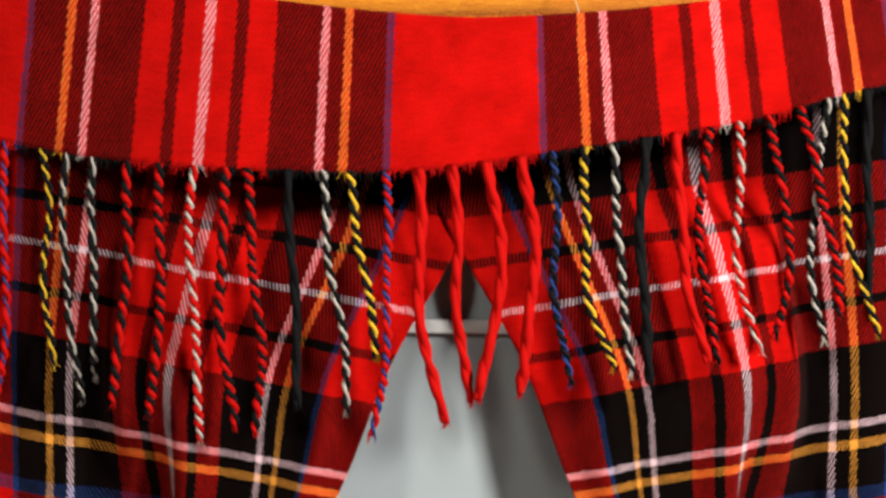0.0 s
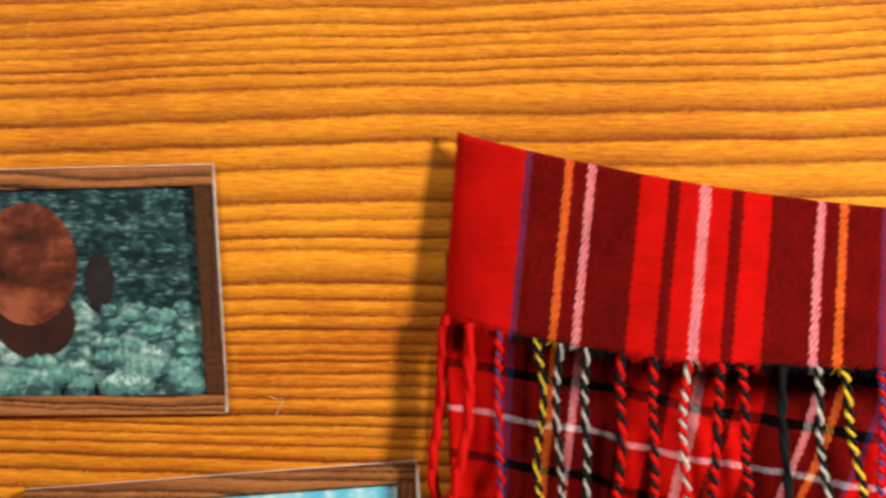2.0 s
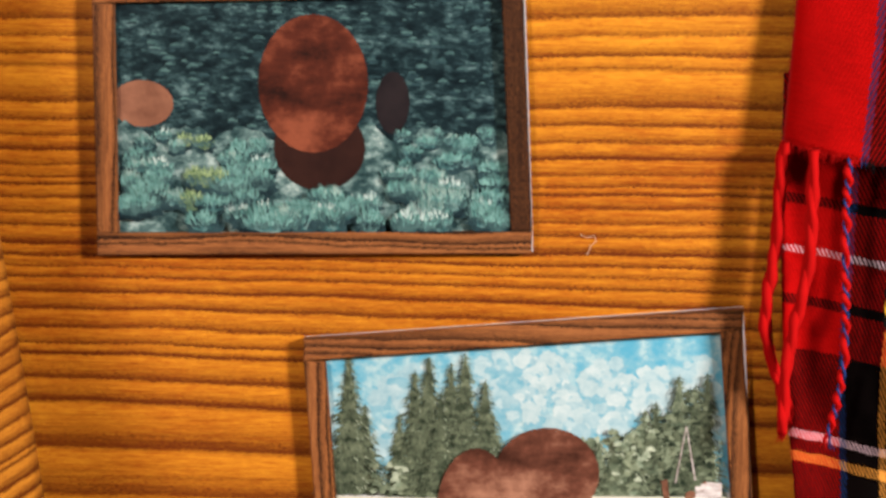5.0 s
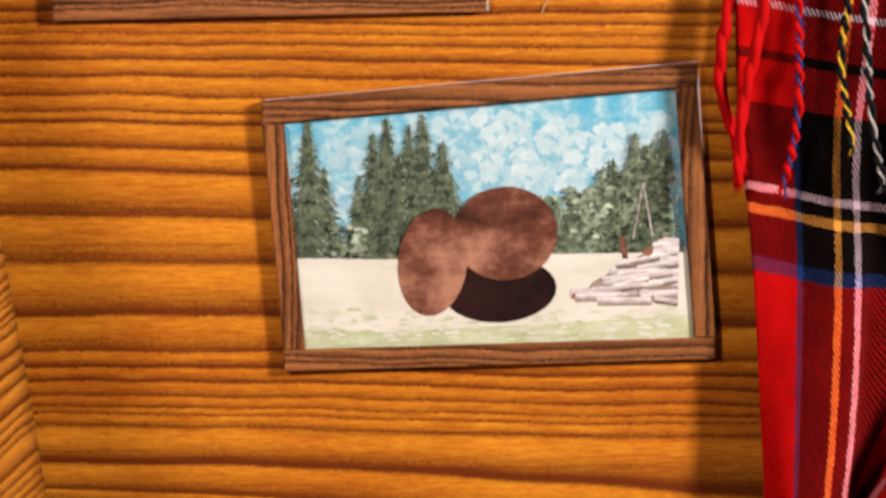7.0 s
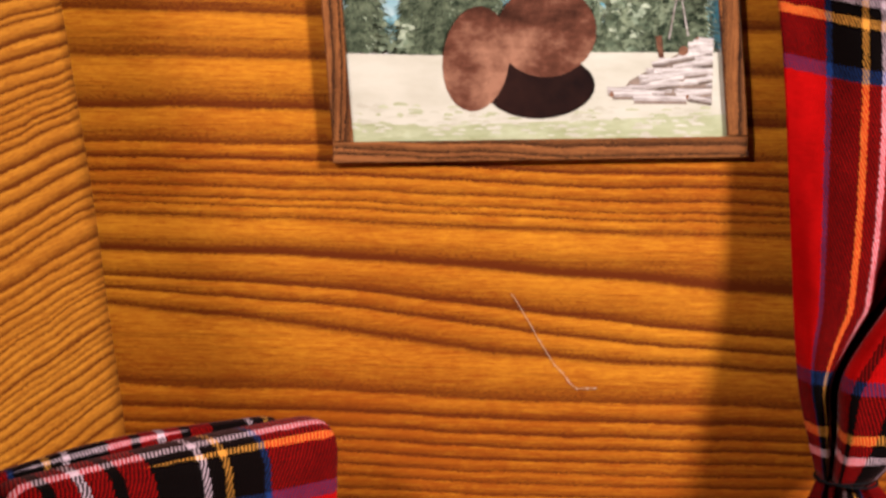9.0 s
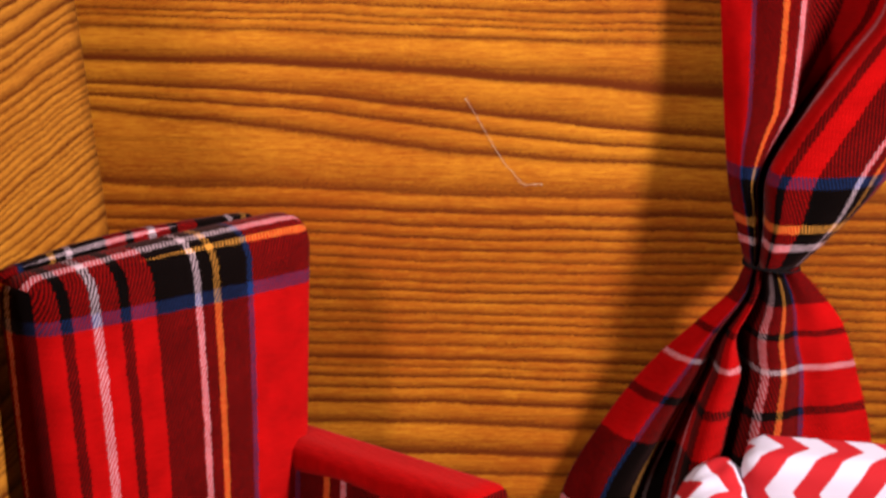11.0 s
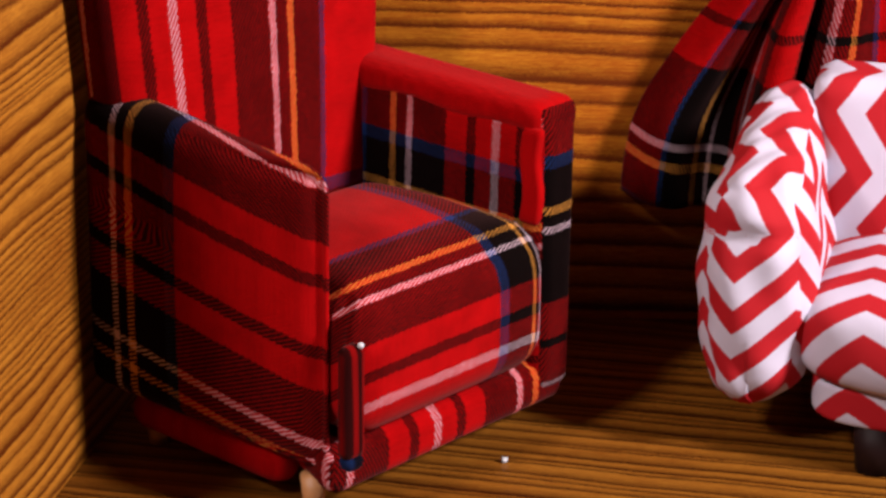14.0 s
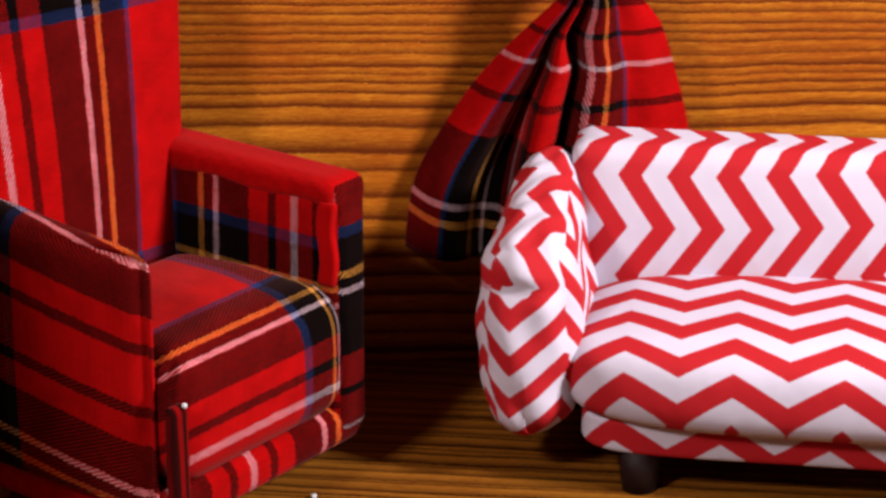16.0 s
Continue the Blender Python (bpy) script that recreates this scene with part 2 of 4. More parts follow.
    tone = math_node(nt, "ADD", math_node(nt, "MULTIPLY", math_node(nt, "ADD", math_node(nt, "SUBTRACT", fib, 0.5), math_node(nt, "MULTIPLY", math_node(nt, "SUBTRACT", fleck, 0.5), 0.6)), 2.5), math_node(nt, "ADD", math_node(nt, "MULTIPLY", math_node(nt, "SUBTRACT", blot, 0.5), 1.2), 0.5))
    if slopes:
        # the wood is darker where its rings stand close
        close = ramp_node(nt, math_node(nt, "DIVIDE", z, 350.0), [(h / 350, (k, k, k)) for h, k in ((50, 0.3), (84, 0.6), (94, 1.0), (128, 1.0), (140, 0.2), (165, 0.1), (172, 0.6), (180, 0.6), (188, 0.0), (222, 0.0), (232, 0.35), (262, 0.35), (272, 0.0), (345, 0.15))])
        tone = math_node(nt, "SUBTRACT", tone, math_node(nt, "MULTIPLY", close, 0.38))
    base = mix_node(nt, math_node(nt, "MINIMUM", math_node(nt, "MAXIMUM", tone, 0.0), 1.0), (*mid, 1), (*light, 1))
    col = mix_node(nt, amt, base, (*dark, 1))
    nt.links.new(col, b.inputs["Base Color"])
    b.inputs["Roughness"].default_value = rough
    b.inputs["Specular IOR Level"].default_value = 0.12
    bump_node(nt, b, math_node(nt, "ADD", math_node(nt, "MULTIPLY", amt, -0.4), fib2), 0.15, 0.0002)
    return m


M_TARTAN = tartan("tartan_wool")
M_CHEV = chevron("zigzag_cotton")
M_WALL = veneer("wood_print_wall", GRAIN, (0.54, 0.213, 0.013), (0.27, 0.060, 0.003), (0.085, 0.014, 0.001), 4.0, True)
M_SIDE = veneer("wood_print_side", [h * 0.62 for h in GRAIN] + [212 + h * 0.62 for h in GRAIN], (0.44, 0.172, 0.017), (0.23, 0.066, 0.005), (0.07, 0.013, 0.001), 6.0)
M_FLOOR = veneer("wood_print_floor", [-230 + 3.3 * i + 1.3 * math.sin(i * 2.3) for i in range(75)], (0.26, 0.10, 0.011), (0.14, 0.04, 0.004), (0.025, 0.005, 0.001), 5.0, rough=0.32)
M_FRAME = veneer("walnut_strip", [2.1 * i + 0.8 * math.sin(i * 1.9) for i in range(-30, 42)], (0.29, 0.105, 0.031), (0.13, 0.042, 0.013), (0.016, 0.005, 0.002), 7.0)
M_WHITE = plain("white_card", (0.42, 0.42, 0.43), 0.55)
M_PANE = plain("milky_pane", (0.22, 0.25, 0.27), 0.4, scale=60, bump=0.05)
M_ROOM = plain("room_paint", (0.025, 0.023, 0.022), 0.9, scale=6.0, bump=0.0)
M_RED = plain("red_yarn", RED, 0.9, scale=2500, spread=0.35, spec=0.05)
M_BLACK = plain("black_yarn", (0.004, 0.004, 0.0045), 0.9, scale=2500, spread=0.35, spec=0.05)
M_BLUE = plain("blue_yarn", (0.012, 0.025, 0.10), 0.9, scale=2500, spread=0.35, spec=0.05)
M_YEL = plain("yellow_yarn", (0.46, 0.28, 0.02), 0.9, scale=2500, spread=0.3, spec=0.05)
M_WHT = plain("white_yarn", (0.28, 0.255, 0.23), 0.9, scale=2500, spread=0.25, spec=0.05)
M_GLOSS = plain("black_plastic", (0.006, 0.006, 0.007), 0.15, bump=0.0)
M_STEEL = plain("bright_metal", (0.7, 0.7, 0.7), 0.3, 1.0, bump=0.0)
M_LEG = plain("pale_wood_leg", (0.42, 0.2, 0.08), 0.5, scale=900)
M_DARKLEG = plain("dark_stained_leg", (0.012, 0.004, 0.004), 0.6, spec=0.2)


# ---- building helpers ----
def mesh_from(bm, name):
    me = bpy.data.meshes.new(name)
    bm.normal_update()
    bm.to_mesh(me)
    bm.free()
    return me


def part(name, bm, mats, parent=None, label="", smooth=True):
    me = mesh_from(bm, name)
    for m in mats if isinstance(mats, (list, tuple)) else [mats]:
        me.materials.append(m)
    if smooth:
        me.polygons.foreach_set("use_smooth", [True] * len(me.polygons))
    ob = new(name, me)
    ob.parent = parent
    return tagged(ob, label)


def thing(name, label, category, at=(0, 0, 0), turn=0.0, group="", kind=""):
    ob = new(name)
    ob.empty_display_size = 0.01
    ob.matrix_world = pose(at[0] * MM, at[1] * MM, at[2] * MM, 0, 0, turn)
    return tagged(ob, label, category, group, kind)


def sheet(f, nu, nv, uvf, thick=0.0):
    """A grid surface f(a, b) in millimetres for a, b in 0..1, with cloth coordinates uvf(a, b)."""
    bm = bmesh.new()
    lay = bm.loops.layers.uv.new("UVMap")
    vs = [[bm.verts.new(Vector(f(i / nu, j / nv)) * MM) for j in range(nv + 1)] for i in range(nu + 1)]
    for i in range(nu):
        for j in range(nv):
            ids = ((i, j), (i + 1, j), (i + 1, j + 1), (i, j + 1))
            fa = bm.faces.new([vs[p][q] for p, q in ids])
            for lp, (p, q) in zip(fa.loops, ids):
                lp[lay].uv = uvf(p / nu, q / nv)
    if thick:
        # a second layer behind the first, closed along the rim
        bm.normal_update()
        back = [[bm.verts.new(v.co - v.normal * thick * MM) for v in row] for row in vs]
        for i in range(nu):
            for j in range(nv):
                ids = ((i, j), (i, j + 1), (i + 1, j + 1), (i + 1, j))
                fa = bm.faces.new([back[p][q] for p, q in ids])
                for lp, (p, q) in zip(fa.loops, ids):
                    lp[lay].uv = uvf(p / nu, q / nv)
        rim = [(i, 0) for i in range(nu)] + [(nu, j) for j in range(nv)] + [(i, nv) for i in range(nu, 0, -1)] + [(0, j) for j in range(nv, 0, -1)]
        for (p, q), (p2, q2) in zip(rim, rim[1:] + rim[:1]):
            fa = bm.faces.new((vs[p2][q2], vs[p][q], back[p][q], back[p2][q2]))
            for lp, (g, h) in zip(fa.loops, ((p2, q2), (p, q), (p, q), (p2, q2))):
                lp[lay].uv = uvf(g / nu, h / nv)
    return bm


def bulk(size, n=10, power=6.0, shape=None, uvmap=None, round_mm=None):
    """A closed rounded block centred on the origin, in millimetres. shape(p, q) may move a point p whose place on the unit cube is q;
    uvmap(p, q, face) gives the cloth coordinates."""
    bm = bmesh.new()
    lay = bm.loops.layers.uv.new("UVMap")
    hx, hy, hz = (s / 2 for s in size)
    half = Vector((hx, hy, hz))
    cache = {}

    def vert(q):
        key = tuple(round(c, 4) for c in q)
        if key not in cache:
            d = Vector(q)
            if round_mm:
                r = min(round_mm, min(half) * 0.98)
                p = Vector([q[k] * half[k] for k in range(3)])
                core = Vector([max(-(half[k] - r), min(half[k] - r, p[k])) for k in range(3)])
                e = p - core
                p = core + e.normalized() * r if e.length > 1e-6 else p
            else:
                k = (abs(d.x) ** power + abs(d.y) ** power + abs(d.z) ** power) ** (1 / power)
                d = d / k if k else d
                p = Vector((d.x * hx, d.y * hy, d.z * hz))
            if shape:
                p = Vector(shape(p, Vector(q)))
            cache[key] = (bm.verts.new(p * MM), p, Vector(q))
        return cache[key]

    def pos(i):
        t = i / n * 2 - 1
        return math.copysign(abs(t) ** 0.8, t) if not round_mm else math.sin(t * math.pi / 2) * 0.35 + t * 0.65

    for axis in range(3):
        for side in (-1, 1):
            a, c = [k for k in range(3) if k != axis]
            for i in range(n):
                for j in range(n):
                    quad = []
                    for di, dj in ((0, 0), (1, 0), (1, 1), (0, 1)):
                        q = [0, 0, 0]
                        q[axis], q[a], q[c] = side, pos(i + di), pos(j + dj)
                        quad.append(vert(q))
                    if (side > 0) == (axis == 1):
                        quad.reverse()
                    fa = bm.faces.new([t[0] for t in quad])
                    for lp, t in zip(fa.loops, quad):
                        lp[lay].uv = (uvmap or box_uv)(t[1], t[2], (axis, side), half)
    return bm


def box_uv(p, q, face, half):
    axis, side = face
    if axis == 1:
        return (p.x, p.z) if side < 0 else (-p.x, p.z)
    if axis == 2:
        return (p.x, half.z + (p.y + half.y)) if side > 0 else (p.x, -half.z - (p.y + half.y))
    return (half.x + p.y + half.y, p.z) if side > 0 else (-half.x - (p.y + half.y), p.z)


def moved(bm, m):
    bmesh.ops.transform(bm, matrix=m, verts=bm.verts[:])
    return bm


def mm(x, y, z, rx=0, ry=0, rz=0):
    return pose(x * MM, y * MM, z * MM, rx, ry, rz)


def block(x0, x1, y0, y1, z0, z1, bevel=0.0, along="x"):
    """A bevelled box in millimetres with its grain coordinates along one axis."""
    bm = bmesh.new()
    bmesh.ops.create_cube(bm, size=1.0)
    moved(bm, Matrix.Translation(Vector((x0 + x1, y0 + y1, z0 + z1)) * 0.5 * MM) @ Matrix.Diagonal(((x1 - x0) * MM, (y1 - y0) * MM, (z1 - z0) * MM, 1)))
    if bevel:
        bmesh.ops.bevel(bm, geom=bm.edges[:], offset=bevel * MM, segments=2, affect="EDGES", profile=0.6)
    lay = bm.loops.layers.uv.new("UVMap")
    for fa in bm.faces:
        for lp in fa.loops:
            c = lp.vert.co / MM
            lp[lay].uv = (c.x + c.y * 0.3, c.z + c.y) if along == "x" else (c.z, c.x + c.y)
    return bm


def smooth_list(t, xs, ys):
    """A smooth curve through points (Catmull-Rom), for rising xs."""
    if t <= xs[0]:
        return ys[0]
    if t >= xs[-1]:
        return ys[-1]
    i = max(k for k in range(len(xs) - 1) if xs[k] <= t)
    s = (t - xs[i]) / (xs[i + 1] - xs[i])
    d0 = (ys[i + 1] - ys[i - 1]) / (xs[i + 1] - xs[i - 1]) if i else (ys[1] - ys[0]) / (xs[1] - xs[0])
    d1 = (ys[i + 2] - ys[i]) / (xs[i + 2] - xs[i]) if i + 2 < len(xs) else (ys[i + 1] - ys[i]) / (xs[i + 1] - xs[i])
    h = xs[i + 1] - xs[i]
    return (2 * s**3 - 3 * s**2 + 1) * ys[i] + (s**3 - 2 * s**2 + s) * h * d0 + (3 * s**2 - 2 * s**3) * ys[i + 1] + (s**3 - s**2) * h * d1


# ---- structure ----
FLOOR = 18.5
CREASE_Z, CREASE_X = [-5, 10, 50, 100, 125, 150, 170, 196, 223, 255, 340], [26.5, 26, 25.5, 24, 22, 19, 16.7, 13, 9, 4, -9]


def side_x(y, z):
    return smooth_list(z, CREASE_Z, CREASE_X) + 0.195 * y


bm = sheet(lambda a, b: (-20 + 420 * a, 0, FLOOR - 4 + 340 * b), 2, 2, lambda a, b: (-20 + 420 * a, FLOOR - 4 + 340 * b))
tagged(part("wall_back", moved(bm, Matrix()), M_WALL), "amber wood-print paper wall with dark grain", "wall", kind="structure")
bm = block(-20, 400, 0.6, 6, FLOOR - 6, FLOOR + 336)
tagged(part("wall_back_board", bm, M_WHITE, smooth=False), "plain board behind the papered wall", "wall", kind="structure")


def side_depth(z):
    """The wing's unseen front edge steps back towards its top to shape second_lamp's light."""
    return smooth_list(z, [10, 100, 130, 160, 200, 240, 340], [180, 180, 180, 174, 128, 80, 70])


def side_point(a, b):
    z = FLOOR - 4 + 320 * b
    y = -side_depth(z) * (1 - a)
    return side_x(y, z) - 0.4, y, z


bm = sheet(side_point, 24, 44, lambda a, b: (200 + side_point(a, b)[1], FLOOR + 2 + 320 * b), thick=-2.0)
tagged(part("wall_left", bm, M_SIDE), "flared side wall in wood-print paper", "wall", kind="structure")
bm = block(-80, 420, -260, 8, FLOOR - 5, FLOOR)
lay = bm.loops.layers.uv["UVMap"]
for fa in bm.faces:
    for lp in fa.loops:
        lp[lay].uv = (lp.vert.co.x / MM - 0.2 * lp.vert.co.y / MM, lp.vert.co.y / MM + 0.2 * lp.vert.co.x / MM - 16)
tagged(part("floor", bm, M_FLOOR, smooth=False), "glossy wood-print paper floor with long grain", "floor", kind="structure")

# the table and the dark room in which the set stands
bm = block(-900, 1100, -1200, 400, FLOOR - 40, FLOOR - 5.5)
tagged(part("table_top", bm, M_ROOM, smooth=False), "plain dark table under the set", "table", kind="structure")
for nm, c in (("room_wall_back", (-1500, 1700, 900, 920, -800, 1700)), ("room_wall_front", (-1500, 1700, -1820, -1800, -800, 1700)),
              ("room_wall_left", (-1520, -1500, -1800, 900, -800, 1700)), ("room_wall_right", (1700, 1720, -1800, 900, -800, 1700)),
              ("room_floor", (-1500, 1700, -1800, 900, -820, -800)), ("room_ceiling", (-1500, 1700, -1800, 900, 1700, 1720))):
    tagged(part(nm, block(*c), M_ROOM, smooth=False), "plain dark painted room surface", "wall", kind="structure")

# window board behind the curtains
win = thing("window_1", "white window board with a glazing bar behind the curtains", "window", (244.5, -0.6, 178), kind="structure")
part("pane", block(-44, 44, -0.8, 0.4, 0, 106, 0.2), M_PANE, win, smooth=False)
part("glazing_bar", block(-44, 44, -2.6, -0.8, 51.5, 54.2, 0.4), M_WHITE, win, smooth=False)
part("window_frame", block(-47, -44, -3.0, 0.4, 0, 106, 0.4), M_WHITE, win, smooth=False)
part("window_frame", block(44, 47, -3.0, 0.4, 0, 106, 0.4), M_WHITE, win, smooth=False)

# ---- curtains ----
CX = 244.5
U0 = 3.0


UPZ = [123, 127, 140, 170, 200, 225, 248, 264, 280]
UPL = [158.6, 157.6, 155.0, 152.8, 150.8, 148.2, 147.0, 146.6, 146.5]
UPR = [169.4, 174.2, 188, 207, 222, 232, 245, 252, 254]
UPY = [-18.5, -18, -14.5, -11.8, -8.6, -5.6, -4.0, -3.2, -3]
# folds: place on the cloth, place across, depth
FOLD_U = [3, 13, 22, 27, 31, 36, 44, 48, 50, 54, 62, 70, 76, 95]
FOLD_Y = [2.0, -1, -1.5, 0, 5, 7.5, 7.5, 3, -2.5, -5.5, -6, -4.5, -3, 0.8]
# the front flap's free edge swings over from the tie to the top
FLAP_Z, FLAP_X = [123, 138, 143, 154, 166, 175, 200, 225], [0.2, 0.2, 0.24, 0.37, 0.5, 0.6, 0.68, 0.7]
TIED_U = [3, 13, 22, 28, 34, 42, 50, 56, 66, 76, 95]
TIED_X = [0, 0.09, 0.16, 0.21, 0.25, 0.26, 0.27, 0.36, 0.74, 0.92, 1]
LOZ = [40, 45, 57, 70, 84.6, 98.6, 110, 117, 123]
LOL = [120.5, 120.5, 121, 123.7, 131.8, 141, 150.4, 156.2, 158.6]
LOR = [193, 193, 192, 190.5, 188, 184, 180, 174.8, 169.4]
LOY = [-9, -9, -9, -9.5, -10.5, -13, -15.5, -17.5, -18.5]
TAIL_U = [3, 8, 13, 18, 21, 25, 32, 42, 52, 55, 58, 61, 65, 69, 74, 82, 88, 95]
TAIL_X = [0, 0.06, 0.13, 0.2, 0.24, 0.262, 0.27, 0.275, 0.28, 0.29, 0.35, 0.42, 0.43, 0.51, 0.62, 0.72, 0.85, 1]
NECK_X = [0, 0.06, 0.1, 0.14, 0.155, 0.165, 0.175, 0.185, 0.195, 0.21, 0.24, 0.265, 0.29, 0.40, 0.55, 0.655, 0.82, 1]
OPEN_X = [0, 0.03, 0.06, 0.115, 0.16, 0.225, 0.33, 0.38, 0.41, 0.43, 0.46, 0.5, 0.52, 0.56, 0.65, 0.75, 0.86, 1]
TAIL_Y = [1, -1.5, -2.5, -2, 0, 2.5, 4.0, 4.5, 2, -2, -3.2, -1, 4.5, -3, -3.8, -2.2, -2.4, -1]
HANG_D, HANG_V = [0, 8, 22.6, 63, 80], [0, 10.3, 28.0, 62.5, 78]


def ease(t):
    t = max(0.0, min(1.0, t))
    return t * t * (3 - 2 * t)


def fold_x(u, z):
    f = smooth_list(z, FLAP_Z, FLAP_X)
    near = min(1.0, f / 0.38)
    return smooth_list(u, FOLD_U, [0, 0.095 * near, 0.235 * near, 0.32 * near, 0.35 * near, 0.36 * near + (f - 0.36 * near) * 0.6, f + 0.05, f + 0.03, f, f + (1 - f) * 0.1, f + (1 - f) * 0.4, f + (1 - f) * 0.7, f + (1 - f) * 0.84, 1])


def upper(a, b):
    z = 123 + (280 - 123) * b
    u = U0 + 92 * a
    g = ease((225 - z) / 75)
    l, r = smooth_list(z, UPZ, UPL), smooth_list(z, UPZ, UPR)
    k = ease((z - 128) / 18)
    fold = fold_x(u, z) * k + smooth_list(u, TIED_U, TIED_X) * (1 - k)
    xf = a + (fold - a) * g
    soft = (math.sin(a * 19 + 1) * 1.3 + math.sin(a * 37 + z * 0.02) * 0.6) * (1 - g)
    # from its second fold on the cloth stands forward
    soft -= 8.0 * ease((u - 32) / 6) * (1 - ease((u - 62) / 28)) * ease((z - 185) / 35) * (1 - ease((z - 244) / 16))
    # and its free edge hangs well clear of the pane
    soft -= 6.5 * ease((a - 0.6) / 0.4) * ease((z - 150) / 40) * (1 - ease((z - 238) / 14))
    y = smooth_list(z, UPZ, UPY) + smooth_list(u, FOLD_U, FOLD_Y) * g * (1.0 + 0.4 * ease((z - 123) / 14)) + soft
    return l + (r - l) * xf, y, z


def lower(a, b):
    z = 50 + (123 - 50) * b
    u = U0 + 92 * a
    l, r = smooth_list(z, LOZ, LOL), smooth_list(z, LOZ, LOR)
    y = smooth_list(z, LOZ, LOY) + smooth_list(u, TAIL_U, TAIL_Y) * 1.5 * (0.75 + 0.25 * ease((123 - z) / 20))
    y += (5.5 * max(0.0, 1 - a / 0.35) ** 1.5 - 3.0 * math.sin(math.pi * a)) * ease((118 - z) / 30)
    op = 0.5 * ease((104 - z) / 40)
    neck = ease((z - 98) / 12)
    across = (smooth_list(u, TAIL_U, TAIL_X) * (1 - neck) + smooth_list(u, TAIL_U, NECK_X) * neck) * (1 - op) + smooth_list(u, TAIL_U, OPEN_X) * op
    return l + (r - l) * across, y, z - 2.5 * math.sin(a * 3.0) * (1 - b)


def curtain(mirror):
    sgn = -1 if mirror else 1
    cu = thing("curtain", "red tartan wool curtain gathered and tied with cord", "curtain", (CX, 0, 123), group="tied curtains")
    flip = lambda f: (lambda a, b: ((f(a, b)[0] - CX) * sgn, f(a, b)[1], f(a, b)[2] - 123))
    uv_up = lambda a, b: (U0 + 92 * a, (123 + 157 * b) - 172.0 + 15 * a * ease((157 * b) / 100))
    uv_lo = lambda a, b: (U0 + 92 * a, -49 - smooth_list(73 * (1 - b), HANG_D, HANG_V) - 0.05 * 73 * (1 - b) * max(0.0, 1 - a / 0.4))
    part("drape", sheet(flip(upper), 150, 80, uv_up, 0.7), M_TARTAN, cu)
    part("tail", sheet(flip(lower), 150, 44, uv_lo, 0.7), M_TARTAN, cu)
    bm = bmesh.new()
    ring(bm, Vector((sgn * (164.0 - CX), -18.6, 0.2)), 6.0, 6.2, 0.2, -6 * sgn)
    ring(bm, Vector((sgn * (164.0 - CX), -18.6, 0.8)), 6.05, 6.3, 0.18, 3 * sgn)
    part("tie_cord", bm, M_BLACK, cu, "thin black cord")
    return cu


def ring(bm, c, rx, ry, r, tilt, n=36, m=8):
    rows = []
    t = math.tan(radians(tilt))
    for i in range(n):
        an = 2 * math.pi * i / n
        d = Vector((math.cos(an), math.sin(an), 0))
        rows.append([bm.verts.new((c + Vector((d.x * rx, d.y * ry, d.x * rx * t)) + (d * math.cos(k * 2 * math.pi / m) + Vector((0, 0, math.sin(k * 2 * math.pi / m)))) * r) * MM) for k in range(m)])
    for i in range(n):
        for k in range(m):
            bm.faces.new((rows[i][k], rows[(i + 1) % n][k], rows[(i + 1) % n][(k + 1) % m], rows[i][(k + 1) % m]))


YARNS = [M_RED, M_BLACK, M_BLUE, M_YEL, M_WHT]


def yarn_at(u):
    """The yarn of the warp stripe at u."""
    p = abs((u + 48) % 96 - 48) / 48
    c = [c for q, c in WARP if q <= p][-1]
    return {RED: 0, BLACK: 1, BLUE: 2, YELLOW: 3, WHITE: 4}[c]


def hair(bm, p, d, bend, r, slot):
    """A short bent thread from p along d, in millimetres."""
    rows = []
    side = Vector((1, 0, 0)) if abs(d.x) < abs(d.z) else Vector((0, 0, 1))
    for i in range(4):
        t = i / 3
        c = p + d * t + bend * t * t
        w = r * (1 - 0.7 * t)
        rows.append([bm.verts.new((c + side * w) * MM), bm.verts.new((c - side * w) * MM), bm.verts.new((c + Vector((0, -w * 1.5, 0))) * MM)])
    for i in range(3):
        for k in range(3):
            f = bm.faces.new((rows[i][k], rows[i][(k + 1) % 3], rows[i + 1][(k + 1) % 3], rows[i + 1][k]))
            f.material_index = slot


for cur in (curtain(False), curtain(True)):
    side = 1 if cur.name == "curtain" else -1
    fr = random.Random(21)
    bm = bmesh.new()
    for k in range(70):
        b = 1 - fr.random() * 0.85
        q = Vector(lower(1.0, b)) - Vector((CX, 0, 123))
        hair(bm, Vector((side * q.x, q.y, q.z)), Vector((side * fr.uniform(0.3, 1.3), fr.uniform(-0.4, 0.1), fr.uniform(-0.5, 0.7))), Vector((0, 0, fr.uniform(-0.5, 0.5))), fr.uniform(0.06, 0.12), 0 if fr.random() < 0.8 else 1)
    part("frayed_edge", bm, YARNS, cur, "loose thread ends along the cut edge")

# ---- valance ----
BOT_S, BOT_Z = [-96, -86, -70, -51, -27, -14, 5, 23, 52, 75, 96], [268, 265.9, 262.6, 260.8, 259.7, 259.8, 262, 265.3, 271, 278, 282]


def val_top(s):
    return 290 + 14 * (abs(s) / 96) ** 1.6


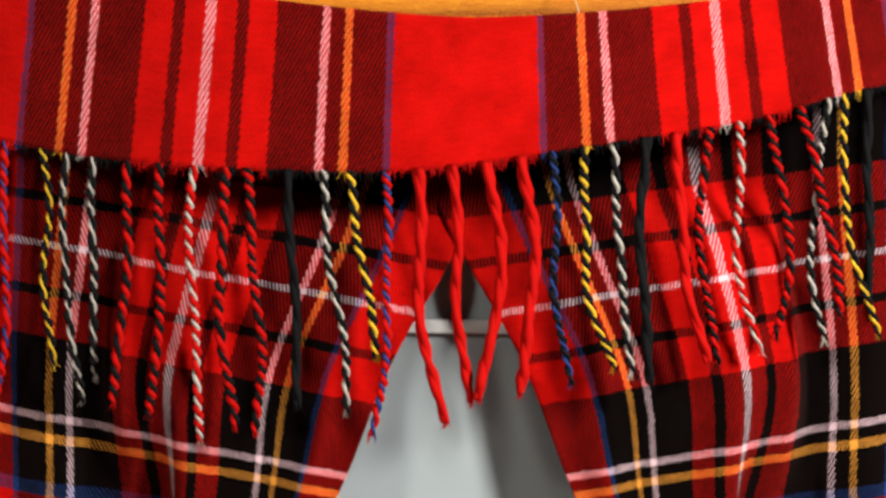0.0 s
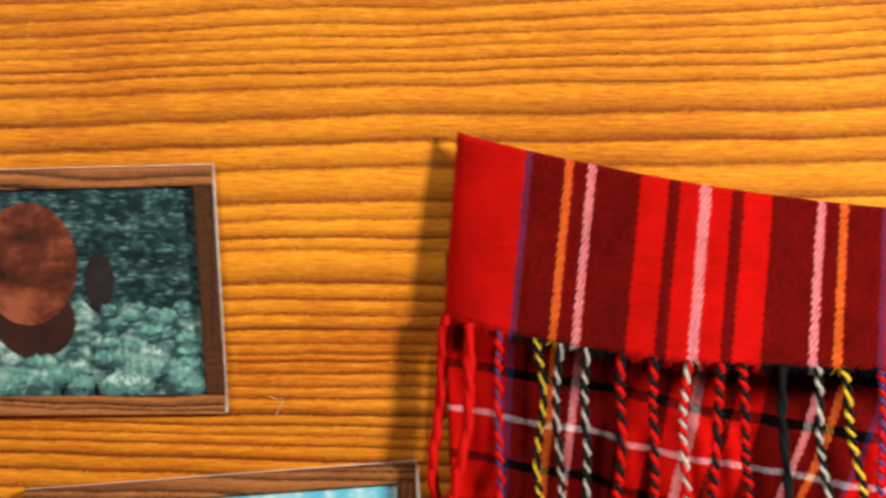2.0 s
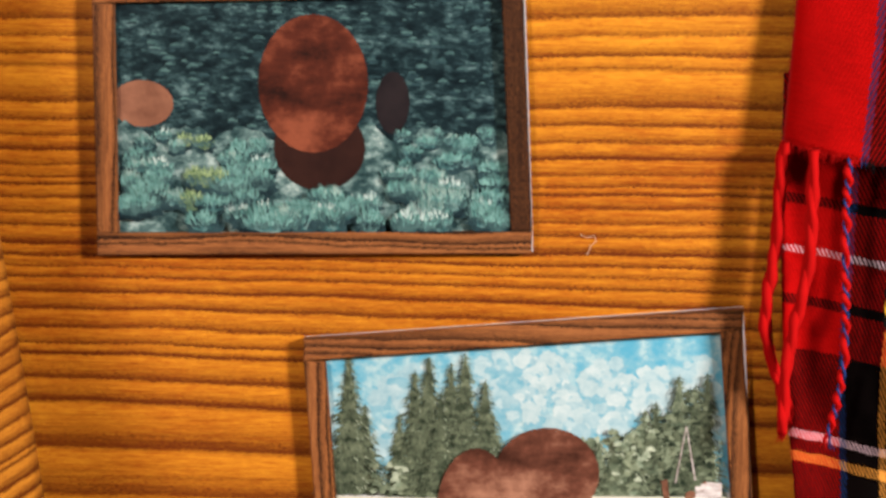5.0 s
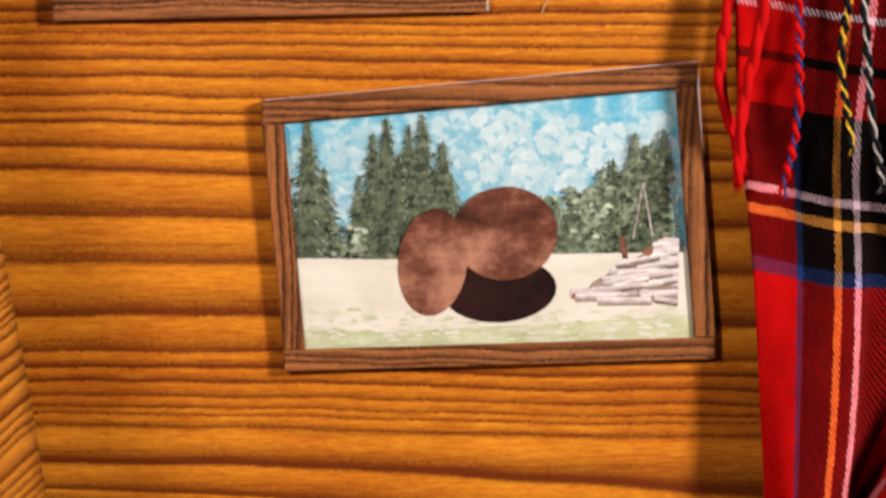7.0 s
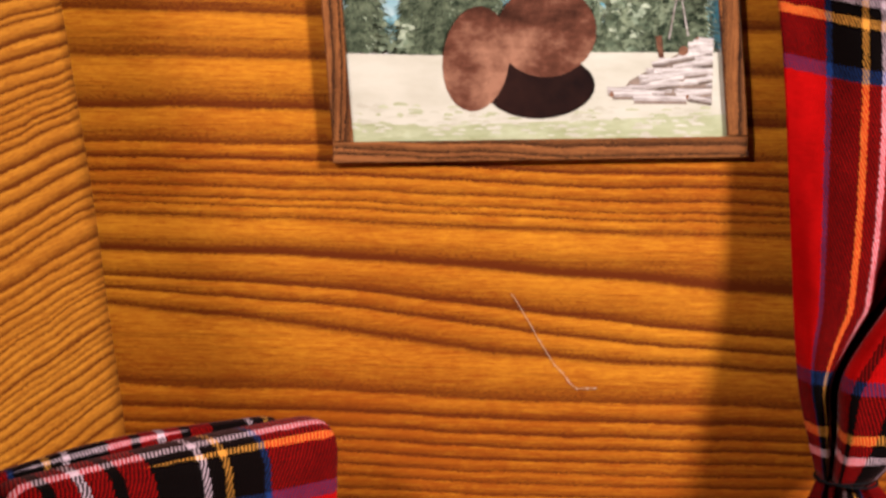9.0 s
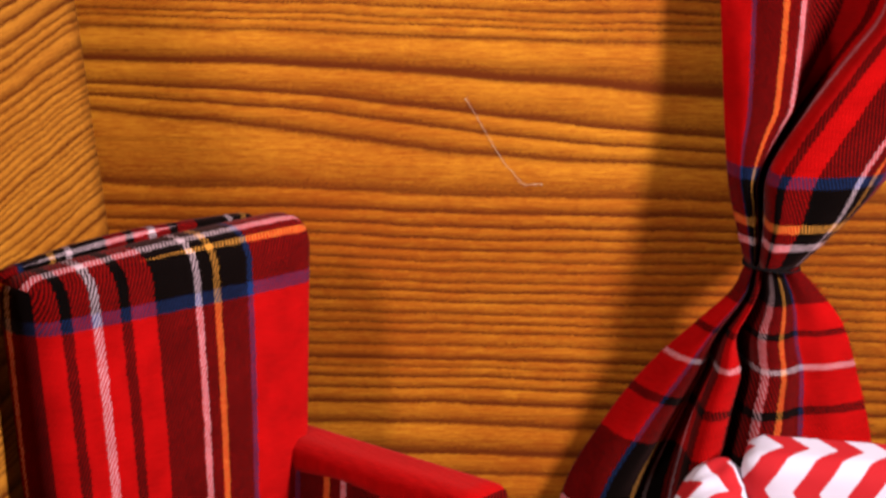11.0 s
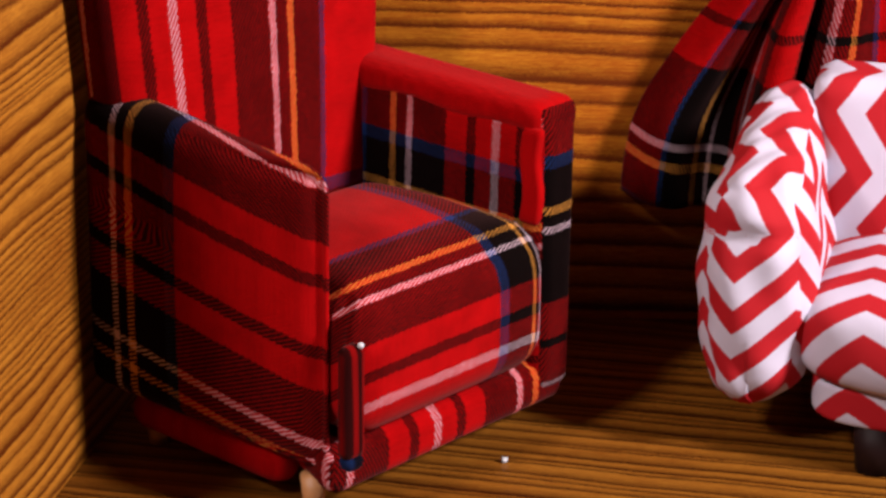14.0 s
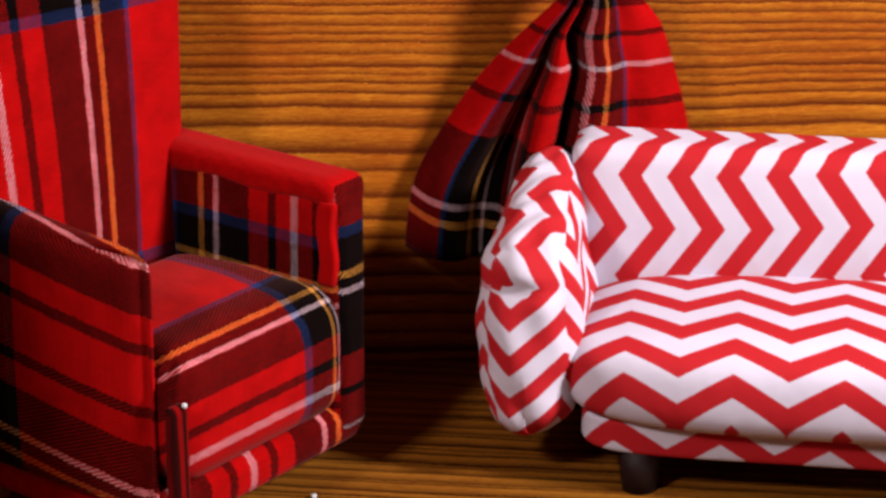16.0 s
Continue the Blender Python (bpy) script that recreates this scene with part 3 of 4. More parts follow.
def valance_point(s, k):
    """k: 0 at the top edge, 1 at the fringe."""
    zt, zb = val_top(s), smooth_list(s, BOT_S, BOT_Z)
    yc = -3.6 - 15.9 * max(0.0, math.cos(s / 96 * math.pi / 2)) ** 0.62 - 1.2 * math.sin(k * 2.0) - 3.5 * k * k * max(0.0, math.cos(s / 96 * math.pi / 2)) + 0.8 * math.sin(s * 0.16) * k
    lift = 1.3 * math.cos(s / 96 * math.pi / 2)
    return CX + s * (1 + (0.055 - 0.03 * (abs(s) / 96) ** 3) * k), yc, zt + (zb - zt) * k + lift + 0.65 * k * k * max(0.0, math.cos(s / 96 * math.pi / 2))


val = thing("valance", "red tartan scarf end with a twisted fringe hung over the window", "valance", (CX, -10, 260))
off = Vector((CX, -10, 260))
rag = random.Random(3)
ragged = [rag.uniform(-1, 1) * 0.45 for _ in range(321)]
bm = sheet(lambda a, b: Vector(valance_point(-96 + 192 * a, 1 - b)) - off + Vector((0, 0, ragged[round(a * 320)] if b == 0 else 0)), 320, 24, lambda a, b: (-96 + 192 * a, 14 - 28 * b), 0.8)
part("cloth", bm, M_TARTAN, val)
# the part folded over behind
bm = sheet(lambda a, b: Vector((valance_point(-96 + 192 * a, 0)[0], valance_point(-96 + 192 * a, 0)[1] * (1 - 0.85 * b) , val_top(-96 + 192 * a) - 0.5 - 6 * b)) - off, 80, 6, lambda a, b: (-96 + 192 * a, 14 + 12 * b))
part("fold_over", bm, M_TARTAN, val)

fr = random.Random(8)
bm = bmesh.new()
for k in range(900):
    s = fr.uniform(-95.5, 95.5)
    hair(bm, Vector(valance_point(s, 0.992)) - off, Vector((fr.uniform(-0.7, 0.7), fr.uniform(-0.3, 0.6), -fr.uniform(0.5, 2.2))), Vector((fr.uniform(-0.5, 0.5), 0, 0)), fr.uniform(0.08, 0.2), yarn_at(s))
for k in range(160):
    q = Vector(valance_point(-96, fr.random())) - off
    hair(bm, q, Vector((-fr.uniform(0.2, 0.6), fr.uniform(-0.3, 0.2), fr.uniform(-0.3, 0.3))), Vector((0, 0, fr.uniform(-0.3, 0.3))), 0.05, 0)
    q = Vector(valance_point(fr.uniform(-96, 96), 0.002)) - off
    hair(bm, q, Vector((fr.uniform(-0.3, 0.3), fr.uniform(-0.2, 0.2), fr.uniform(0.2, 0.6))), Vector((fr.uniform(-0.3, 0.3), 0, 0)), 0.05, 0)
part("frayed_hem", bm, YARNS, val, "short loose threads along the hem")

TWIST = {"R": M_RED, "K": M_BLACK, "B": M_BLUE, "Y": M_YEL, "W": M_WHT}
# yarns, place along the hem, drift at a third, two thirds and the tip, length
FRINGE_NEAR = [("RR", -95.4, -1.4, -2.2, 2.4, 51), ("RR", -90.8, 0.2, -2.6, -4.0, 51), ("BR", -84.2, -0.7, 0.4, -2.4, 51), ("YK", -77.0, 1.1, 0.2, 2.5, 41), ("WK", -72.4, -0.8, 0.8, 3.1, 47), ("KW", -67.4, -0.3, 0.4, 0.3, 42),
               ("RK", -61.1, 0.3, -0.6, -2.5, 46), ("RK", -54.9, -0.1, 0.3, -2.0, 48), ("WR", -48.8, -0.6, 1.1, 1.6, 52), ("RK", -42.6, -1.1, -0.8, 2.0, 49), ("RK", -39.0, 1.0, 2.9, 2.2, 50)]
FRINGE_MID = [("KK", -31.9, 0.9, 2.2, 2.4, 45), ("WK", -25.5, 1.1, 4.1, 5.5, 46), ("YK", -20.9, 1.7, 4.0, 5.9, 35), ("BR", -14.1, 0.3, 0.3, -2.0, 50), ("RR", -8.4, 0.5, 1.0, 5.9, 48), ("RR", -2.2, 1.0, 1.3, 4.0, 45),
              ("RR", 3.6, 3.1, 2.3, -1.2, 45), ("RR", 10.0, 2.7, 2.1, 0.3, 45), ("BK", 15.8, 1.0, 0.9, 4.3, 44), ("YK", 21.4, 0.5, 1.0, 6.1, 42), ("WK", 26.5, 1.2, 2.3, 4.7, 44)]
FRINGE_FAR = [("KK", 32.5, -0.6, 0.2, 2.0, 47), ("RR", 38.5, 0.8, 2.5, 6.4, 44), ("RK", 44.8, -1.7, -0.6, 2.4, 45), ("WR", 50.3, 0.5, 0.0, 5.1, 44), ("RK", 56.3, 2.3, 4.5, 1.5, 43), ("RK", 62.1, 3.3, 6.8, 8.2, 40),
              ("WK", 67.5, -1.5, -2.7, 0.3, 47), ("YK", 71.3, -0.4, 2.1, 7.5, 47), ("KK", 75.5, 0.5, 1.0, 1.5, 42), ("BR", 81.5, 0.4, 0.2, 1.0, 44), ("RR", 87.0, 0.6, 1.2, 0.4, 44), ("RR", 93.0, 0.3, 0.6, 1.4, 44)]


def tassel(yarns, s, d1, d2, d3, length, rnd):
    """Two plies twisted about each other, hanging in a slack curve."""
    bm = bmesh.new()
    p0 = Vector(valance_point(s, 0.985))
    m1, m2 = TWIST[yarns[0]], TWIST[yarns[1]]
    one = m1 is m2
    ph, dy = rnd.uniform(0, 6.28), rnd.uniform(-1.6, 0.6)
    n, m = 84, 8
    pitch = 15.0 if one else rnd.uniform(4.2, 5.2) if s < -60 else rnd.uniform(3.1, 4.2)
    tw0, fat = rnd.uniform(0, 6.28), rnd.uniform(0.92, 1.12)
    rr = 0.34 if one else 0.42
    for ply in range(2):
        rows = []
        for i in range(n + 1):
            t = i / n
            c = p0 + Vector((smooth_list(t, [0, 0.33, 0.67, 1], [0, d1, d2, d3]) + 0.25 * math.sin(t * 11 + ph), dy * t + 0.7 * math.sin(t * 6 + ph * 2) * t - 0.5, -length * t))
            an = tw0 + ply * math.pi + (t + 0.02 * math.sin(t * 17 + ph)) * length / pitch * 2 * math.pi
            c += Vector((math.cos(an), math.sin(an), 0)) * rr
            mat = (m1, m2)[ply]
            rad = (0.82 if mat is M_RED else 0.7) if one else 0.6 if mat is M_RED else 0.58 if mat is M_BLACK else 0.26 if s < -60 else 0.4
            # yarn swells and thins along its length, and frays out at the tip
            rad *= fat * (1 + 0.13 * math.sin(t * 31 + ph + ply * 2) + 0.07 * math.sin(t * 73 + ph)) * (1 - 0.35 * max(0, t - 0.94) / 0.06)
            rows.append([bm.verts.new((c - off + Vector((math.cos(k * 2 * math.pi / m), math.sin(k * 2 * math.pi / m), 0)) * rad) * MM) for k in range(m)])
        for i in range(n):
            for k in range(m):
                f = bm.faces.new((rows[i][k], rows[i][(k + 1) % m], rows[i + 1][(k + 1) % m], rows[i + 1][k]))
                f.material_index = ply
        for row in (rows[0], rows[-1]):
            f = bm.faces.new(row)
            f.material_index = ply
        for q in range(7):
            c = (sum((v.co for v in rows[-1]), Vector()) / m) / MM
            hair(bm, c + Vector((rnd.uniform(-0.3, 0.3), 0, 0.2)), Vector((rnd.uniform(-0.8, 0.8), rnd.uniform(-0.3, 0.3), -rnd.uniform(0.6, 1.8))), Vector((rnd.uniform(-0.4, 0.4), 0, 0)), 0.12, ply)
    part("tassel", bm, [m1, m2], val)


rnd = random.Random(5)
for row in FRINGE_NEAR + FRINGE_MID + FRINGE_FAR:
    tassel(*row, rnd)


# ---- framed pictures ----
def picture(at, corners, strip, label):
    """corners: outer top left, top right, bottom right, bottom left, as x and z from the place of the thing."""
    fr = thing("picture_frame", label, "picture", at, group="framed pictures on the wall")
    tl, tr, br, bl = [Vector((c[0], 0, c[1])) for c in corners]

    def bar(a, b, c, d, along):
        bm = bmesh.new()
        lay = bm.loops.layers.uv.new("UVMap")
        top = [bm.verts.new((p + Vector((0, -2.3, 0))) * MM) for p in (a, b, c, d)]
        bot = [bm.verts.new((p + Vector((0, -0.4, 0))) * MM) for p in (a, b, c, d)]
        bm.faces.new(top)
        bm.faces.new(bot[::-1])
        for i in range(4):
            bm.faces.new((top[i], bot[i], bot[(i + 1) % 4], top[(i + 1) % 4]))
        bmesh.ops.recalc_face_normals(bm, faces=bm.faces[:])
        bmesh.ops.bevel(bm, geom=[e for e in bm.edges if all(v.co.y < -2 * MM for v in e.verts)], offset=0.25 * MM, segments=2, affect="EDGES")
        seed = rnd.uniform(0, 60)
        for fa in bm.faces:
            for lp in fa.loops:
                q = lp.vert.co / MM
                lp[lay].uv = (q.x, q.z + q.y + seed) if along == "x" else (q.z, q.x + q.y + seed)
        part("strip", bm, M_FRAME, fr, smooth=False)

    w = strip
    ex, ez = Vector((w, 0, 0)), Vector((0, 0, w))
    bar(tl, tr, tr - ez, tl - ez, "x")
    bar(bl + ez, br + ez, br, bl, "x")
    bar(tl - ez * 1.03, tl - ez * 1.03 + ex, bl + ez * 1.03 + ex, bl + ez * 1.03, "z")
    bar(tr - ez * 1.03 - ex, tr - ez * 1.03, br + ez * 1.03, br + ez * 1.03 - ex, "z")
    # white card backing that shows as a thin edge
    bm = bmesh.new()
    e = 0.3
    ring_ = [tl + Vector((0.3, 0, 0.06)), tr + Vector((e * 0.3, 0, 0.08)), br + Vector((e, 0, -0.05)), bl + Vector((0.3, 0, 0.2))]
    top = [bm.verts.new((p + Vector((0, -0.38, 0))) * MM) for p in ring_]
    bot = [bm.verts.new((p + Vector((0, -0.1, 0))) * MM) for p in ring_]
    bm.faces.new(top), bm.faces.new(bot[::-1])
    for i in range(4):
        bm.faces.new((top[i], bot[i], bot[(i + 1) % 4], top[(i + 1) % 4]))
    bmesh.ops.recalc_face_normals(bm, faces=bm.faces[:])
    part("backing_card", bm, M_WHITE, fr, "white card backing", smooth=False)
    return fr


P1 = (64.0, 0, 272.0)
P2 = (104.0, 0, 207.0)


def flat_print(nt_name, lo, hi, sx, sy, rough=0.4):
    """Printed colour with soft mottling, for the areas of a photograph."""
    m, nt, b = nodes_of(nt_name)
    tc = add(nt, "ShaderNodeTexCoord").outputs["Object"]
    gi = add(nt, "ShaderNodeNewGeometry").outputs["Random Per Island"]
    n1 = noise_node(nt, scaled(nt, tc, (sx, 1, sy)), 1.0, 5, 0.65)
    f = math_node(nt, "ADD", math_node(nt, "MULTIPLY", math_node(nt, "SUBTRACT", n1, 0.5), 2.2), math_node(nt, "ADD", math_node(nt, "MULTIPLY", gi, 0.5), 0.25))
    nt.links.new(ramp_node(nt, f, [(0.05, lo), (0.95, hi)]), b.inputs["Base Color"])
    b.inputs["Roughness"].default_value, b.inputs["Specular IOR Level"].default_value = rough, 0.12
    return m


def mottled(name, stops, sx, sz, rough=0.4):
    """A photograph's soft detail, from dark to light."""
    m, nt, b = nodes_of(name)
    tc = add(nt, "ShaderNodeTexCoord").outputs["Object"]
    gi = add(nt, "ShaderNodeNewGeometry").outputs["Random Per Island"]
    n1 = noise_node(nt, scaled(nt, tc, (sx, 1, sz)), 1.0, 8, 0.68)
    n2 = noise_node(nt, scaled(nt, tc, (sx * 0.3, 1, sz * 0.3)), 1.0, 2)
    f = math_node(nt, "ADD", math_node(nt, "MULTIPLY", math_node(nt, "SUBTRACT", n1, 0.5), 1.6), math_node(nt, "MULTIPLY", math_node(nt, "SUBTRACT", n2, 0.5), 0.7))
    f = math_node(nt, "ADD", math_node(nt, "ADD", f, 0.42), math_node(nt, "MULTIPLY", gi, 0.12))
    nt.links.new(ramp_node(nt, f, stops), b.inputs["Base Color"])
    b.inputs["Roughness"].default_value, b.inputs["Specular IOR Level"].default_value = rough, 0.12
    return m


class Flat:
    """A photograph's print: flat areas laid over one another, one mesh, one material slot an area."""

    def __init__(self):
        self.bm, self.mats, self.level = bmesh.new(), [], 0

    def area(self, mat, pts):
        if mat not in self.mats:
            self.mats.append(mat)
        self.level += 1
        vs = [self.bm.verts.new((x * MM, -0.0006 - self.level * 1e-7, z * MM)) for x, z in pts]
        f = self.bm.faces.new(vs)
        f.normal_update()
        if f.normal.y > 0:
            f.normal_flip()
        f.material_index = self.mats.index(mat)

    def oval(self, mat, x, z, rx, rz, tilt=0.0, n=28):
        c, s = math.cos(radians(tilt)), math.sin(radians(tilt))
        self.area(mat, [(x + rx * math.cos(a) * c - rz * math.sin(a) * s, z + rx * math.cos(a) * s + rz * math.sin(a) * c) for a in (2 * math.pi * k / n for k in range(n))])

    def bar(self, mat, x0, z0, x1, z1, w0, w1):
        d = Vector((x1 - x0, z1 - z0)).normalized()
        p = Vector((-d.y, d.x))
        self.area(mat, [(x0 + p.x * w0, z0 + p.y * w0), (x0 - p.x * w0, z0 - p.y * w0), (x1 - p.x * w1, z1 - p.y * w1), (x1 + p.x * w1, z1 + p.y * w1)])

    def spruce(self, mat, x, z0, z1, w, r):
        """Tiers of drooping boughs on one stem, each an area of its own."""
        n = int((z1 - z0) / 0.75)
        for k in range(n):
            t = k / n
            zc = z0 + (z1 - z0) * t
            half = w / 2 * (1 - t) ** 0.95 * r.uniform(0.6, 1.2) + 0.12
            h = 1.7
            self.area(mat, [(x - half, zc - 0.3 + r.uniform(-0.3, 0.3)), (x - half * 0.55, zc - 0.1), (x - half * 0.3, zc - 0.5), (x, zc - 0.1), (x + half * 0.35, zc - 0.5), (x + half * 0.6, zc), (x + half, zc - 0.3 + r.uniform(-0.3, 0.3)), (x + half * 0.4, zc + h * 0.6), (x, zc + h), (x - half * 0.4, zc + h * 0.6)])

        for k in range(int(16 * (z1 - z0) * w / 9)):
            t = r.random() ** 1.3
            half = w / 2 * (1 - t) ** 0.95 + 0.1
            q = r.uniform(-1.08, 1.08)
            bx, bz, ln = x + q * half, z0 + (z1 - z0) * t + 0.4, r.uniform(0.5, 1.3) * (1.1 - 0.5 * t)
            self.bar(r.choice([SPRUCE_D, SPRUCE_D, SPRUCE, SPRUCE, SPRUCE_M]) if q < 0.25 else r.choice([SPRUCE_D, SPRUCE, SPRUCE_M, SPRUCE_M, SPRUCE_L]), bx, bz, bx + q * 0.7 + r.uniform(-0.2, 0.2), bz - ln * 0.7, 0.10, 0.03)

    def tuft(self, mat, x, z, w, h, r):
        n = 7
        pts = [(x - w / 2, z)]
        for k in range(n):
            t = (k + 0.5) / n
            hh = h * (0.45 + 0.55 * math.sin(math.pi * t)) * r.uniform(0.75, 1.1)
            pts += [(x - w / 2 + w * (t - 0.3 / n), z + hh * 0.7), (x - w / 2 + w * t + r.uniform(-0.2, 0.2), z + hh)]
        pts.append((x + w / 2, z))
        self.area(mat, pts)

    def blob(self, mat, x, z, rx, rz, r, n=14):
        self.area(mat, [(x + rx * math.cos(a) * q, z + rz * math.sin(a) * q) for a, q in ((2 * math.pi * k / n, r.uniform(0.72, 1.12)) for k in range(n))])


prnd = random.Random(11)
SCRUB_D = flat_print("print_dark_scrub", (0.003, 0.008, 0.011), (0.02, 0.046, 0.052), 260, 420)
SCRUB_M = flat_print("print_teal_scrub", (0.014, 0.036, 0.040), (0.06, 0.12, 0.115), 420, 420)
SCRUB_L = flat_print("print_pale_scrub", (0.07, 0.14, 0.13), (0.25, 0.34, 0.30), 700, 500)
SCRUB_T = flat_print("print_bush_scrub", (0.03, 0.10, 0.095), (0.14, 0.28, 0.25), 700, 500)
SCRUB_W = flat_print("print_white_scrub", (0.16, 0.24, 0.23), (0.42, 0.50, 0.46), 700, 500)
SCRUB_Y = flat_print("print_lime_scrub", (0.10, 0.17, 0.07), (0.28, 0.36, 0.18), 500, 500)
SCRUB_G = flat_print("print_green_scrub", (0.03, 0.06, 0.03), (0.14, 0.2, 0.10), 500, 500)
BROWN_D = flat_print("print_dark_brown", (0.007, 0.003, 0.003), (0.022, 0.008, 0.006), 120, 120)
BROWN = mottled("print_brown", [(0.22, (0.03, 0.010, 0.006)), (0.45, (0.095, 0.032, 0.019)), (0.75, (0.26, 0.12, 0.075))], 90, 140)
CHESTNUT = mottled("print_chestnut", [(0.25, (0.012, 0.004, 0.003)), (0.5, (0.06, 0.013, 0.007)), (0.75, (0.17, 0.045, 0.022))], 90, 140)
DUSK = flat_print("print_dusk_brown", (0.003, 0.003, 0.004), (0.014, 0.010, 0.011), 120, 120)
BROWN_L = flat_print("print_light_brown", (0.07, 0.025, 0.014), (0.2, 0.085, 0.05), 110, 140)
SKY = mottled("print_hazy_hills", [(0.25, (0.06, 0.25, 0.35)), (0.42, (0.12, 0.29, 0.36)), (0.56, (0.25, 0.375, 0.40)), (0.75, (0.40, 0.455, 0.45))], 220, 260)
HAZE = flat_print("print_hazy_crown", (0.17, 0.30, 0.345), (0.32, 0.41, 0.425), 420, 520)
HAZE_W = flat_print("print_white_crown", (0.235, 0.34, 0.365), (0.37, 0.44, 0.445), 420, 520)
HAZE_B = flat_print("print_blue_hollow", (0.10, 0.26, 0.33), (0.23, 0.36, 0.395), 420, 520)
HILL = mottled("print_scrub_hill", [(0.25, (0.002, 0.006, 0.008)), (0.45, (0.006, 0.015, 0.018)), (0.6, (0.022, 0.048, 0.052)), (0.8, (0.09, 0.15, 0.15))], 360, 700)
SAGE = mottled("print_sage", [(0.22, (0.005, 0.014, 0.016)), (0.42, (0.018, 0.043, 0.045)), (0.6, (0.08, 0.135, 0.13)), (0.8, (0.26, 0.33, 0.31))], 320, 460)
BUSH = mottled("print_bush", [(0.22, (0.006, 0.022, 0.024)), (0.46, (0.03, 0.085, 0.088)), (0.62, (0.085, 0.16, 0.155)), (0.8, (0.2, 0.28, 0.26))], 460, 460)
BUSH_G = mottled("print_green_bush", [(0.25, (0.015, 0.03, 0.018)), (0.46, (0.05, 0.09, 0.05)), (0.7, (0.16, 0.2, 0.11))], 420, 420)
SPRUCE_D = flat_print("print_deep_spruce", (0.006, 0.010, 0.006), (0.03, 0.042, 0.026), 500, 500)
SPRUCE = flat_print("print_spruce", (0.014, 0.022, 0.013), (0.10, 0.12, 0.075), 500, 500)
SPRUCE_M = flat_print("print_pale_spruce", (0.05, 0.07, 0.045), (0.17, 0.2, 0.13), 500, 500)
SPRUCE_L = flat_print("print_light_tree", (0.1, 0.14, 0.09), (0.36, 0.40, 0.3), 400, 400)
MEADOW = flat_print("print_meadow", (0.35, 0.325, 0.26), (0.46, 0.435, 0.37), 60, 160)
GRASS = flat_print("print_grass", (0.24, 0.255, 0.135), (0.38, 0.39, 0.265), 120, 400)
LOG = flat_print("print_log", (0.17, 0.135, 0.125), (0.47, 0.42, 0.40), 300, 900)
LOG_W = flat_print("print_log_light", (0.34, 0.30, 0.29), (0.56, 0.52, 0.50), 300, 900)
LOG_D = flat_print("print_log_shade", (0.06, 0.045, 0.036), (0.22, 0.16, 0.13), 300, 900)
LOG_END = flat_print("print_log_end", (0.06, 0.024, 0.014), (0.22, 0.10, 0.06), 400, 400)


def scrub_photo():
    ph = Flat()
    ph.area(HILL, [(-37.5, -24.5), (36, -23), (34, 22.6), (-38, 20.2)])
    edge = [(-37.0 + 72.5 * k / 60, -4.2 + 1.2 * math.sin(k * 0.7) + prnd.uniform(-0.8, 0.8)) for k in range(61)]
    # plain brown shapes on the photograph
    for k in range(420):
        x, z = prnd.uniform(-36, 34), 20.5 - 24.5 * k / 420
        w = prnd.uniform(0.8, 2.4)
        ph.tuft(SCRUB_D, x, z - 0.35, w, w * 0.34, prnd)
        ph.tuft(prnd.choice([SCRUB_M, HILL, SCRUB_M, SCRUB_D]), x + 0.2, z, w * 0.9, w * 0.36, prnd)
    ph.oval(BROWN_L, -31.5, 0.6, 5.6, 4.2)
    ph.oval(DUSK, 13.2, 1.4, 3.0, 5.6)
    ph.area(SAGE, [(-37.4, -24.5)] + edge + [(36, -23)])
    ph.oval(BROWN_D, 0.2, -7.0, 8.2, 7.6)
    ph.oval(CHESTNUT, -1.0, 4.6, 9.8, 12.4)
    # sage bushes, the far ones first: a dark foot, a body, and feathery twigs paler to their tips
    for k in range(130):
        t = k / 130
        x, z = prnd.uniform(-34, 33), -4.0 - 17.5 * t
        rx, rz = prnd.uniform(1.8, 4.2) * (0.55 + 0.75 * t), prnd.uniform(1.3, 2.4) * (0.55 + 0.75 * t)
        if abs(x - 0.5) < 8.5 + 0.6 * rx and z > -14.0 - rz:
            continue
        z = max(z, -22.6 + rz)
        green = abs(x + 20.5) < 3.5 and t < 0.75
        ph.blob(SCRUB_D, x + 0.2, z - 0.55 * rz, rx * 1.05, rz * 0.8, prnd, 20)
        ph.blob(BUSH_G if green else prnd.choice([BUSH, SCRUB_M]), x, z, rx * 0.85, rz * 0.8, prnd, 30)
        lit = prnd.choice([(SCRUB_L, SCRUB_T, SCRUB_M), (SCRUB_T, SCRUB_T, SCRUB_D), (SCRUB_W, SCRUB_T, SCRUB_M), (SCRUB_T, SCRUB_M, SCRUB_D), (SCRUB_T, SCRUB_T, SCRUB_M)])
        if green:
            lit = (SCRUB_Y, SCRUB_G, SCRUB_M)
        for q in range(int(46 * rx)):
            a, rr = prnd.uniform(0.0, math.pi), (q + 1) / (46 * rx)
            rr = 0.1 + 0.9 * rr**0.7
            px, pz = x + rx * math.cos(a) * rr, z - 0.5 * rz + 1.4 * rz * math.sin(a) * rr
            ln = prnd.uniform(0.5, 1.3) * (0.6 + 0.6 * t)
            tip = math.sin(a) * rr + prnd.uniform(-0.25, 0.25)
            ph.bar(lit[0] if tip > 0.68 else lit[1] if tip > 0.38 else lit[2], px, max(pz, -23.0), px + 0.45 * math.cos(a) * ln + prnd.uniform(-0.15, 0.15), max(pz, -23.0) + ln, 0.11, 0.04)
    return ph


